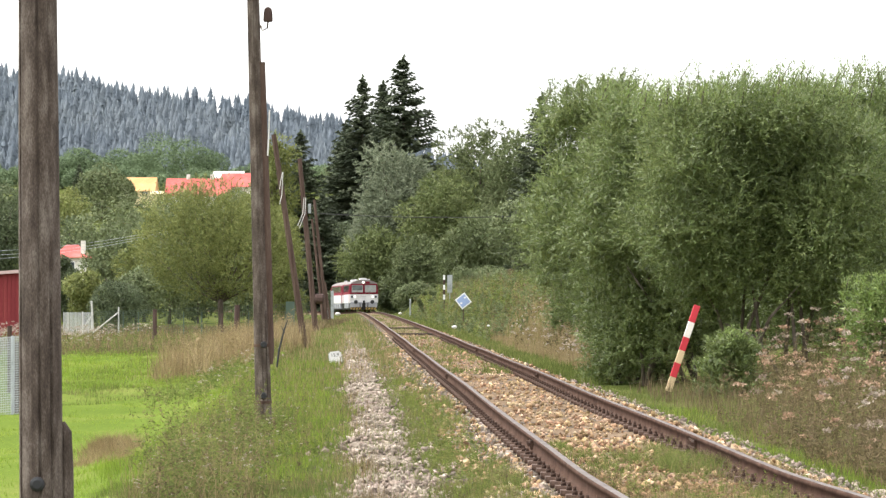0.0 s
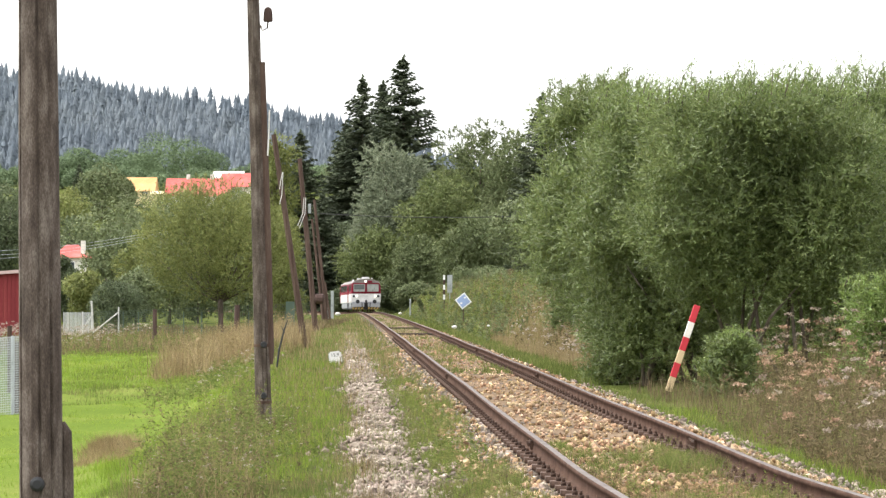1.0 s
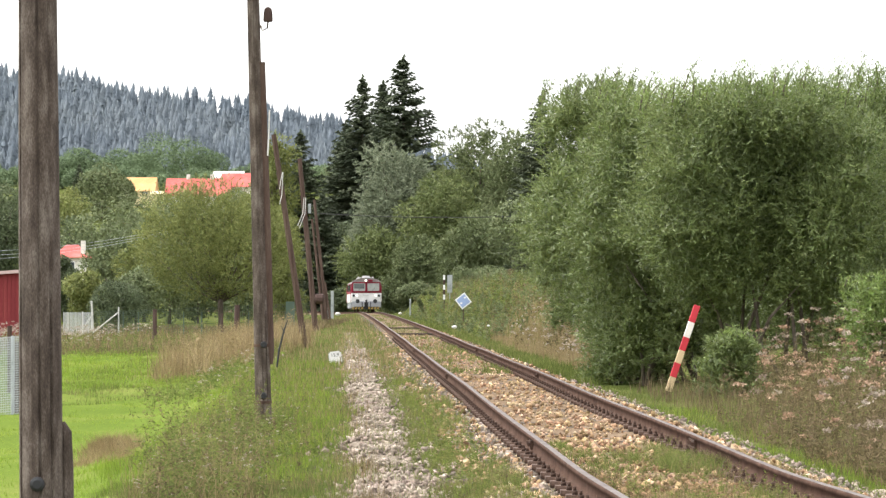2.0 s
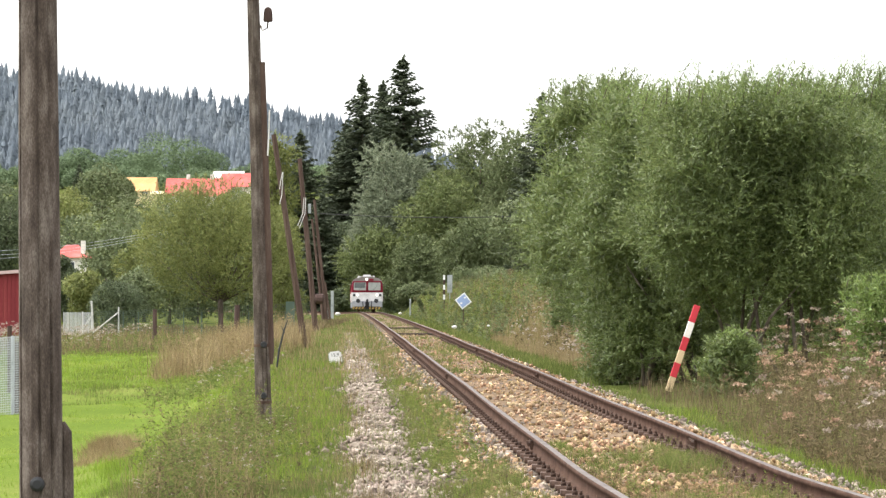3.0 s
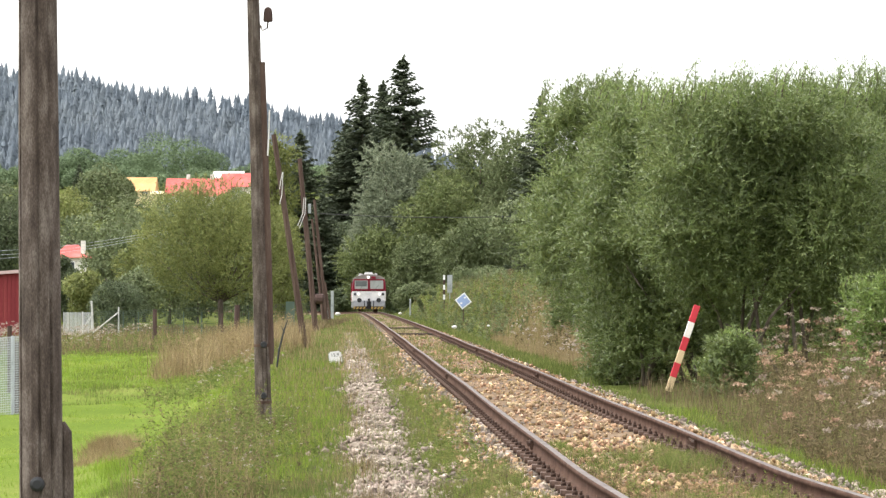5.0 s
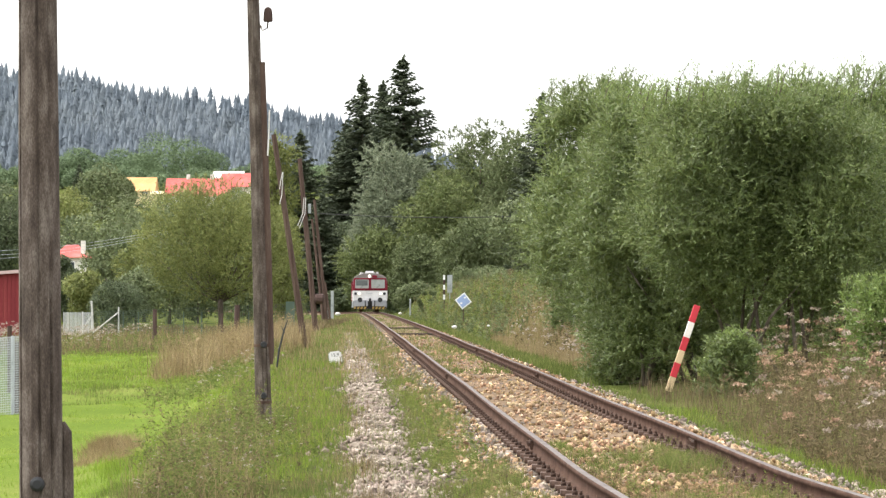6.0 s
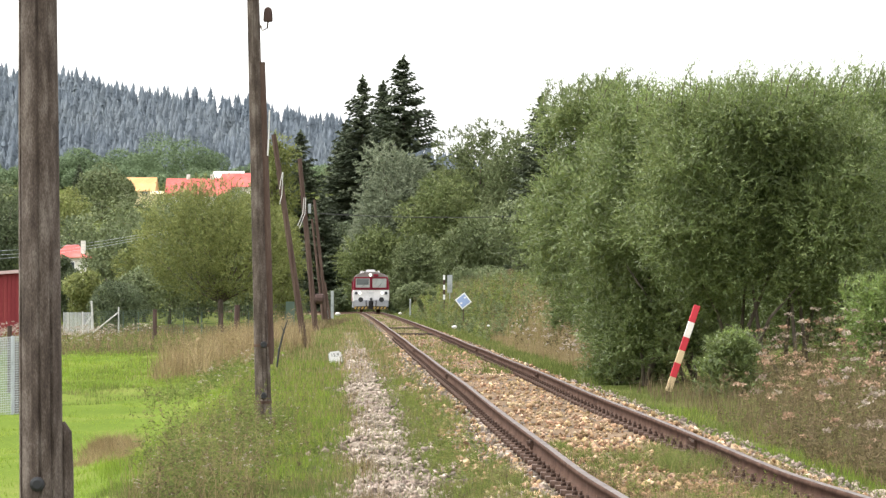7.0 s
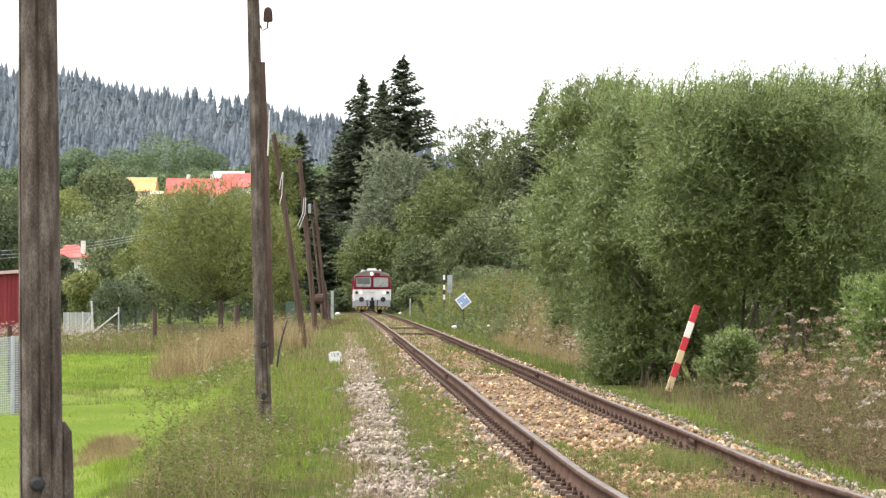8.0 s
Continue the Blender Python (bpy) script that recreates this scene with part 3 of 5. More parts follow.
def willow_bush(x, y, height, w, depth, n, leaf, material, label, shoots=40, low=.1, pieces=8, tip=None, skirt=.43, shift=0.0, hem=.05):
    """A many-stemmed willow: a still core and outer clumps that rock in the wind."""
    root = obj("willow_bush", None, label=label, category="bush", group="willows beside the track")
    root.location = (x, y, float(land(x, y)))
    blobs = crown_blobs(90, w, depth, low, height, .12, .21, .3, .82)
    k = 30
    ang = rng.random(k) * math.tau
    skirt = np.stack([np.cos(ang) * w * skirt + shift, np.sin(ang) * depth * skirt, rng.uniform(hem, hem + .18, k) * height, rng.uniform(.10, .17, k) * w], -1)
    k = 18
    ang = rng.random(k) * math.tau
    rad = rng.uniform(.05, .36, k)
    crest = np.stack([np.cos(ang) * w * rad, np.sin(ang) * depth * rad, rng.uniform(.80, .92, k) * height, rng.uniform(.08, .12, k) * w], -1)
    blobs = np.concatenate([blobs, skirt, crest])
    blobs = blobs[rng.permutation(len(blobs))]
    for i in range(10):
        bm = bmesh.new()
        b = blobs[i]
        a = rng.random() * math.tau
        p0 = Vector((math.cos(a) * w * .15 + shift, math.sin(a) * depth * .2, -.2))
        p1 = p0.lerp(Vector(b[:3]), .7)
        tube(bm, [p0, p0.lerp(p1, .5) + Vector((0, 0, .06 * height)), p1], [.045, .03, .008], 6)
        part("stem", bm, M["bark"], root, "thin dark willow stem", smooth=True)
    core, outer = blobs[::2], blobs[1::2]
    v, f = sprigs(core, int(n * .46), leaf, .24, .5 * (height / 6) ** .5, rise=.3, lift=.05, among=blobs, depth=.52, within=.16)
    v, f = with_mass((v, f), blobs, n // 3, leaf * 1.3)
    obj("core_foliage", mesh_np("core_foliage", v, f, material), root)
    order = np.argsort(np.arctan2(outer[:, 2] - height / 2, outer[:, 0]))
    for grp in np.array_split(outer[order], pieces):
        v, f = sprigs(grp, n // (2 * pieces), leaf, .24, .5 * (height / 6) ** .5, rise=.3, lift=.05, among=blobs, depth=.52, within=.16)
        ob = obj("branch_foliage", mesh_np("branch_foliage", v, f, material), root)
        SWAYING.append((ob, float(grp[:, 2].mean()) / height))
    # upright young shoots standing out of the top
    high = blobs[np.argsort(-(blobs[:, 2] + blobs[:, 3]))][: max(8, len(blobs) // 5)]
    for grp in range(5):
        cs, ds = [], []
        bm = bmesh.new()
        for i in range(shoots // 5):
            b = high[rng.integers(len(high))]
            p = b[:3] + np.array([rng.normal() * b[3] * .6, rng.normal() * b[3] * .6, b[3] * .55])
            L = rng.uniform(.3, 1.1) * height * .095
            bend = rng.normal(size=2) * .2 + [.22, 0]
            q = np.linspace(0, 1, 34)
            pts = np.stack([p[0] + bend[0] * L * q ** 2 + .10 * L * q, p[1] + bend[1] * L * q ** 2, p[2] + L * q], -1)
            tube(bm, [tuple(pts[0]), tuple(pts[17]), tuple(pts[-1])], [.012, .009, .003], 4, False)
            cs.append(np.repeat(pts, 2, 0) + rng.normal(size=(68, 3)) * .055)
            dd = unit(68) * .7 + [0, 0, .75]
            ds.append(dd)
        c, d = np.concatenate(cs), np.concatenate(ds)
        d /= np.linalg.norm(d, axis=1, keepdims=True)
        s = facing(d, unit(len(d)))
        L = leaf * rng.uniform(.7, 1.2, len(c))
        v, f = leaves(c, d, s, L, L * .24)
        ob = obj("shoot_foliage", mesh_np("shoot_foliage", v, f, tip or material), root, "pale upright young willow shoots")
        tagged(part("shoot_twig", bm, M["bark"], ob), kind="stuff")
        SWAYING.append((ob, 1.4))
    return root


# ---- railway ----
RAIL = [(-.0625, 0), (.0625, 0), (.0625, .012), (.012, .03), (.008, .105), (.034, .118), (.034, .139), (.026, .149), (-.026, .149), (-.034, .139), (-.034, .118), (-.008, .105), (-.012, .03), (-.0625, .012)]


def rail_dip(y, ph):
    return .016 * np.sin(y * .21 + ph) * np.sin(y * .083 + 2 * ph) * np.exp(-np.maximum(np.asarray(y), 0) / 120.0)


def sweep(u0, prof, ys, ph, material, name, parent, closed=True, dz=-.149):
    k = len(prof)
    pu, pz = np.array([p[0] for p in prof]), np.array([p[1] for p in prof])
    x = track_x(ys)[:, None] + u0 + pu[None]
    z = (rail_z(ys) + rail_dip(ys, ph))[:, None] + dz + pz[None]
    v = np.stack([x, np.repeat(ys[:, None], k, 1), z], -1)
    idx = np.arange(len(ys) * k).reshape(len(ys), k)
    nx = np.roll(idx, -1, 1)
    f = np.stack([idx[:-1], nx[:-1], nx[1:], idx[1:]], -1)
    if not closed:
        f = f[:, :-1]
    return obj(name, mesh_np(name, v, f.reshape(-1, 4), material), parent)


def build_track():
    ys = np.concatenate([np.arange(-60, 8, 2), np.arange(8, 130, .5), np.arange(130, 470, 2)])
    root = obj("railway_track", None, label="single rusty railway track on yellowish stone ballast", category="railway track", kind="structure")
    strip("ballast_bed", -1.62, 1.62, -60, 465, -.182, M["ballast_bed"], .5, kind="structure", label="yellowish brown crushed stone track bed", category="ballast")
    for u0, ph in ((-.752, .4), (.752, 1.9)):
        r = sweep(u0, RAIL, ys, ph, M["rail"], "rail", root)
        top = [(-.027, .1495), (-.02, .1515), (.02, .1515), (.027, .1495)]
        t = sweep(u0, top, ys, ph, M["rail_top"], "running_surface", r, closed=False)
        tagged(t, "worn shiny rail head")
    slp = mesh_np("sleeper", *stack_box([(-1.25, 1.25, -.12, .12, -.15, 0)]), M["sleeper"])
    for i in range(170):
        y = 12 + i * .62
        s = obj("sleeper", slp, root, m=pose(float(track_x(y)), y, float(rail_z(y)) - .187))
    rest = np.concatenate([np.arange(12 - .62 * 100, 11.5, .62), np.arange(12 + 170 * .62, 460, .62)])
    v, f = stack_box([(float(track_x(y)) - 1.25, float(track_x(y)) + 1.25, y - .12, y + .12, float(rail_z(y)) - .33, float(rail_z(y)) - .187) for y in rest])
    obj("far_sleepers", mesh_np("far_sleepers", v, f, M["sleeper"]), root, kind="stuff")
    fast = mesh_np("rail_fastening", *stack_box([(-.16, .16, -.09, .09, -.036, .016), (.075, .115, -.04, .04, .016, .045), (-.115, -.075, -.04, .04, .016, .045), (.085, .108, -.014, .014, .04, .075), (-.108, -.085, -.014, .014, .04, .075)]), M["iron"])
    for i in range(300):
        y = 16 + (i // 2) * .62 - (16 - 12) % .62
        u0, ph = ((-.752, .4), (.752, 1.9))[i % 2]
        obj("rail_fastening", fast, root, m=pose(float(track_x(y)) + u0, y, float(rail_z(y) + rail_dip(y, ph)) - .152))
    # a few sleepers lying proud of the grass
    for y in (119.0, 140.0):
        part("sleeper", boxed(-.68, .68, -.12, .12, -.3, -.105, .01), M["sleeper"], root, "dark sleeper lying proud", m=pose(float(track_x(y)), y, float(rail_z(y))))
    # rail joint fishplates
    for y in (31.5, 56.5, 81.5):
        for u0, ph in ((-.752, .4), (.752, 1.9)):
            for sgn in (-1, 1):
                bm = bmesh.new()
                box(bm, sgn * .009, sgn * .026, -.35, .35, .035, .105, .004)
                for b in (-.25, -.09, .09, .25):
                    box(bm, sgn * .026, sgn * .05, b - .016, b + .016, .054, .086)
                part("fishplate", bm, M["iron"], root, "rusty bolted fishplate", m=pose(float(track_x(y)) + u0, y, float(rail_z(y) + rail_dip(y, ph)) - .149))


def stack_box(rows):
    v = np.concatenate([CORNERS * [(b - a) / 2, (d - c) / 2, (g - e) / 2] + [(a + b) / 2, (c + d) / 2, (e + g) / 2] for a, b, c, d, e, g in rows])
    f = np.concatenate([SIDES + 8 * i for i in range(len(rows))])
    return v, f


def build_stones():
    strip("gravel_path", -2.5, -1.72, -20, 140, -.285, M["gravel_bed"], .5, kind="structure", label="trodden grey gravel path beside the track", category="path")
    n = 19000
    y = even_y(n, 18, 130)
    u = rng.uniform(-1.45, 1.45, n)
    keep = (np.abs(np.abs(u) - .752) > .085)
    y, u = y[keep], u[keep]
    v, f = stones(u + track_x(y), y, rail_z(y) - .180 + rng.uniform(-.03, .025, len(y)) - .1 * np.abs(u / 1.6) ** 6 - .045 * smooth01(.26, .12, np.abs(np.abs(u) - .752)), (.018 + .040 * rng.random(len(y)) ** 2) * (1 + y / 260))
    obj("ballast_stones", mesh_np("ballast_stones", v, f, M["ballast"]), label="loose yellowish and cream crushed ballast stones", category="gravel", kind="stuff")
    # the nearest larger stones, each a piece of the bed
    bed = bpy.data.objects["ballast_bed"]
    shapes = []
    for i in range(12):
        v, f = stones(np.zeros(1), np.zeros(1), np.zeros(1), np.array([rng.uniform(.05, .075)]))
        shapes.append(mesh_np("ballast_stone", v, f, M["loose_ballast"]))
    for i in range(290):
        y = rng.uniform(19.5, 24.5)
        u = rng.choice([rng.uniform(-.62, .62), rng.uniform(-.6, .6), rng.uniform(-1.25, -.9), rng.uniform(.9, 1.3)])
        x = u + float(track_x(y))
        z = float(rail_z(y)) - .165 - .1 * abs(u / 1.6) ** 6
        obj("ballast_stone", shapes[i % 12], bed, m=Matrix.Translation((x, y, z)) @ Matrix.Rotation(rng.random() * math.tau, 4, "Z"))
    n = 15000
    y = even_y(n, 18, 110)
    u = -2.08 + rng.normal(size=n) * .33 + .12 * np.sin(y * .5)
    side = rng.random(n) < .32
    u = np.where(side, rng.uniform(-1.4, -.92, n), u)
    right = rng.random(n) < .3
    u = np.where(right, rng.uniform(1.0, 2.15, n), u)
    z = surface(u + track_x(y), y) + rng.uniform(-.004, .02, n)
    v, f = stones(u + track_x(y), y, z, (.014 + .044 * rng.random(n) ** 2) * np.where(u > 0, .9, 1) * (1 + y / 200))
    n = 1600
    yy = even_y(n, 19, 29)
    uu = rng.uniform(-2.7, -.95, n)
    v2, f2 = stones(uu + track_x(yy), yy, surface(uu + track_x(yy), yy) + rng.uniform(-.005, .015, n), rng.uniform(.02, .085, n) * rng.uniform(.5, 1, n))
    v, f = np.concatenate([v, v2]), np.concatenate([f, f2 + len(v)])
    obj("grey_gravel", mesh_np("grey_gravel", v, f, M["gravel"]), label="grey gravel path strewn beside the track", category="gravel", kind="stuff")


# ---- the train ----
def shell(prof, y0, y1, bow=.0, material=None):
    bm = bmesh.new()
    rows = []
    hw = max(p[0] for p in prof)
    for y in (y0, y0 + .25, y1 - .25, y1):
        k = .97 if y in (y0, y1) else 1.0
        rows.append([bm.verts.new((p[0] * k, y + (bow * (p[0] / hw) ** 2 if y == y0 else -bow * (p[0] / hw) ** 2 if y == y1 else 0), p[1])) for p in prof])
    n = len(prof)
    for a, b in zip(rows, rows[1:]):
        for i in range(n):
            bm.faces.new((a[i], a[(i + 1) % n], b[(i + 1) % n], b[i]))
    bm.faces.new(rows[0])
    bm.faces.new(rows[-1][::-1])
    bmesh.ops.recalc_face_normals(bm, faces=bm.faces)
    return bm


WHEELS = []


def coach(name, label, length, cab):
    """Nose at the origin on the rails, the body running back along +y."""
    root = obj(name, None, label=label, category="train")
    w, L = 3.05, length
    hw = w / 2
    lower = [(-hw * .98, .95), (-hw, 1.1), (-hw, 1.86), (hw, 1.86), (hw, 1.1), (hw * .98, .95)]
    body = part("lower_body", shell(lower, 0, L, .12), M["white_paint"], root, "white lower coach body")
    upper = [(-hw, 1.86), (-hw * .98, 2.4), (-hw * .925, 2.98), (hw * .925, 2.98), (hw * .98, 2.4), (hw, 1.86)]
    up = part("upper_body", shell(upper, .004, L - .004, .12), M["red_paint"], root, "dark red window band")
    rf = [(-hw * .945, 2.94), (-hw * .87, 3.08), (-hw * .69, 3.22), (-hw * .4, 3.36), (0, 3.40), (hw * .4, 3.36), (hw * .69, 3.22), (hw * .87, 3.08), (hw * .945, 2.94)]
    roof = part("roof", shell(rf, -.03, L + .03, .14), M["roof_grey"], root, "dark grey arched roof")
    part("underframe", shell([(-hw * .80, .26), (-hw * .86, .97), (hw * .86, .97), (hw * .80, .26)], .35, L - .35), M["black"], root, "dark underframe")
    for sgn in (-1, 1):
        for i in range(7):
            y0 = 1.5 + i * (L - 3.2) / 6.6
            bm = boxed(sgn * hw * .97 - .03, sgn * hw * .97 + .035, y0, y0 + 1.3, 2.08, 2.82, .015)
            part("side_window", bm, M["dark_glass"], root, "dark side window")
        for y0 in (.55, L - 1.35):
            part("door", boxed(sgn * hw - .02, sgn * hw + .015, y0, y0 + .8, 1.0, 2.75, .01), M["red_paint"], root, "red side door")
        for i in range(4):
            y0 = 2.6 + i * 2.3
            part("equipment_box", boxed(sgn * hw * .86 - .2, sgn * hw * .86 + .2, y0, y0 + 1.3, .38, .93, .03), M["grey_paint"], root, "grey underfloor box")
    for y0 in (L * .22, L * .78):
        ws = obj("wheelset", None, root, m=pose(0, y0, .42))
        for sgn in (-1, 1):
            bm = bmesh.new()
            tube(bm, [(sgn * .68, 0, 0), (sgn * .72, 0, 0), (sgn * .725, 0, 0), (sgn * .82, 0, 0)], [.45, .45, .42, .415], 28)
            wh = part("wheel", bm, M["iron"], ws, "dark steel wheel")
        bm = bmesh.new()
        tube(bm, [(-.7, 0, 0), (.7, 0, 0)], [.07, .07], 12)
        part("axle", bm, M["iron"], ws)
        WHEELS.append((ws, y0))
    if cab:
        # windscreens with frames, headlights, buffers, apron and roof gear
        for sgn, material in ((-1, "dark_glass"), (1, "screen_reflection")):
            c = sgn * .70
            # whole pane painted pale for what it reflects
            part("windscreen", boxed(c - .60, c + .60, -.015, .07, 2.06, 2.84, .03), M["screen_reflection"], root, "windscreen with a reflection painted pale")
            if sgn < 0:
                # dark sheet on the pane's front paints the cab's inner shade
                part("cab_dark_panel", boxed(c - .52, c + .50, -.03, -.017, 2.30, 2.78, .01), M["dark_glass"], root, "dark panel on the screen painting the unlit cab")
            for a, b, g, h in ((c - .66, c - .60, 2.0, 2.9), (c + .60, c + .66, 2.0, 2.9), (c - .6, c + .6, 2.84, 2.9), (c - .6, c + .6, 2.0, 2.06)):
                part("screen_frame", boxed(a, b, -.035, .06, g, h), M["red_paint"], root)
            bm = bmesh.new()
            tube(bm, [(c - .1, -.045, 2.08), (c + .2, -.05, 2.45)], [.012, .012], 5)
            part("wiper", bm, M["black"], root, "thin black wiper")
            for x, r, mt, nm in ((sgn * 1.26, .11, "black", "tail_light"), (sgn * .95, .10, "lamp", "headlight")):
                bm = bmesh.new()
                tube(bm, [(x, .14, 1.60), (x, -.03, 1.60), (x, -.05, 1.60)], [r * 1.15, r * 1.15, r], 18)
                ob = part(nm, bm, M[mt], root, "lit round headlight" if mt == "lamp" else "dark round tail light")
                bm = bmesh.new()
                tube(bm, [(x, -.02, 1.60), (x, -.045, 1.60)], [r * 1.35, r * 1.3], 18)
                part("light_rim", bm, M["white_paint"] if mt == "lamp" else M["grey_paint"], ob)
            bm = bmesh.new()
            tube(bm, [(sgn * .875, .3, 1.05), (sgn * .875, -.35, 1.05)], [.10, .10], 12)
            tube(bm, [(sgn * .875, -.35, 1.05), (sgn * .875, -.42, 1.05)], [.21, .20], 16)
            part("buffer", bm, M["black"], root, "dark round buffer")
            part("apron", boxed(sgn * .8 - .62, sgn * .8 + .62, -.02, .30, .50, 1.02, .03), M["grey_paint"], root, "light grey front apron")
            bm = bmesh.new()
            box(bm, sgn * .8 - .60, sgn * .8 + .58, -.05, .02, .24, .46, .01)
            pl = part("rail_guard", bm, M["yellow"], root, "yellow and black striped rail guard")
            for i in range(4):
                x = sgn * .8 - .5 + i * .3
                bm = bmesh.new()
                vs = [bm.verts.new(q) for q in ((x, -.056, .25), (x + .13, -.056, .25), (x + .26 - .02, -.056, .45), (x + .11, -.056, .45))]
                bm.faces.new(vs)
                r = bmesh.ops.extrude_face_region(bm, geom=bm.faces[:])
                for q in r["geom"]:
                    if isinstance(q, bmesh.types.BMVert):
                        q.co.y += .008
                part("stripe", bm, M["black"], pl)
            bm = bmesh.new()
            tube(bm, [(sgn * .42, -.06, 1.0), (sgn * .42, -.14, .75), (sgn * .40, -.06, .5)], [.04, .04, .04], 8)
            part("brake_hose", bm, M["black"], root, "black hanging brake hose")
        bm = bmesh.new()
        box(bm, -.10, .10, -.22, .3, .82, 1.2, .02)
        tube(bm, [(0, -.22, 1.05), (0, -.36, .95), (0, -.30, .62)], [.05, .05, .05], 8)
        part("coupling", bm, M["black"], root, "dark screw coupling")
        bm = bmesh.new()
        tube(bm, [(-.05, .1, 3.12), (-.05, -.06, 3.12), (-.05, -.08, 3.12)], [.12, .12, .085], 18)
        part("top_headlight", bm, M["lamp"], root, "lit round roof headlight")
        part("destination_box", boxed(.18, .62, -.05, .1, 3.0, 3.2, .02), M["red_paint"], root, "red box beside the top light")
        part("bar_of_writing", boxed(-.2, .22, -.012, .0, 1.60, 1.64), M["grey_paint"], root, "small grey bar of lettering")
    # roof gear
    part("roof_unit", boxed(-.40, .36, .5, 2.2, 3.34, 3.58, .05), M["white_paint"], root, "white air conditioning unit")
    for x, y0 in ((.62, .9), (-.8, 2.4), (.7, 4.4), (-.6, 6.4), (.5, 8.2)):
        bm = bmesh.new()
        tube(bm, [(x, y0, 3.2), (x, y0, 3.47), (x, y0, 3.50)], [.08, .08, .11], 10)
        part("roof_vent", bm, M["white_paint"], root, "pale roof vent")
    return root


# ---- posts, signs, fences, houses ----
def telegraph_pole(base, top, r0, r1, label, material="pole", rings=()):
    root = obj("telegraph_pole", None, label=label, category="pole", group="old line poles along the track")
    root.location = base
    d = Vector(top) - Vector(base)
    bm = bmesh.new()
    n = 22
    sides = 64
    pts = [tuple(d * (i / n)) for i in range(n + 1)]
    pts[0] = tuple(d * -.06)
    tube(bm, pts, [r0 + (r1 - r0) * i / n for i in range(n + 1)], sides)
    bm.verts.ensure_lookup_table()
    # long drying cracks and flats down the grain
    for i, v in enumerate(bm.verts):
        k = i % sides
        ax = d * max(0, min(1, v.co.dot(d) / d.length_squared))
        off = v.co - ax
        g = 1 + .012 * math.sin(k * .8) + .02 * noise.noise(Vector((k * 1.3, v.co.z * .5, r0 * 30)))
        if k in (9, 20, 26, 43):
            g -= (.26 if k == 9 else .09) + .22 * noise.noise(Vector((k, v.co.z * .6, 1)))
        v.co = ax + off * g
    part("shaft", bm, M[material], root)
    for t in rings:
        bm = bmesh.new()
        p = d * t
        r = (r0 + (r1 - r0) * t) * 1.05
        tube(bm, [tuple(p), tuple(p + d.normalized() * .035)], [r, r], 20)
        part("wire_band", bm, M["iron"], root, "rusty iron band")
    return root


def wire(name, pts, r, material, label, category="cable", parent=None):
    bm = bmesh.new()
    tube(bm, pts, [r] * len(pts), 6)
    if parent:
        return part(name, bm, material, parent, label)
    ob = part(name, bm, material, None, label)
    return tagged(ob, category=category)


def sagging(p0, p1, sag, n=14):
    p0, p1 = Vector(p0), Vector(p1)
    return [tuple(p0.lerp(p1, i / n) + Vector((0, 0, -sag * 4 * (i / n) * (1 - i / n)))) for i in range(n + 1)]


def at(px, py, y):
    """The place at depth y behind a point of the view plane."""
    return Vector(((px - 784) * y / 6000, y, 1.33 - (py - 516) * y / 6000))


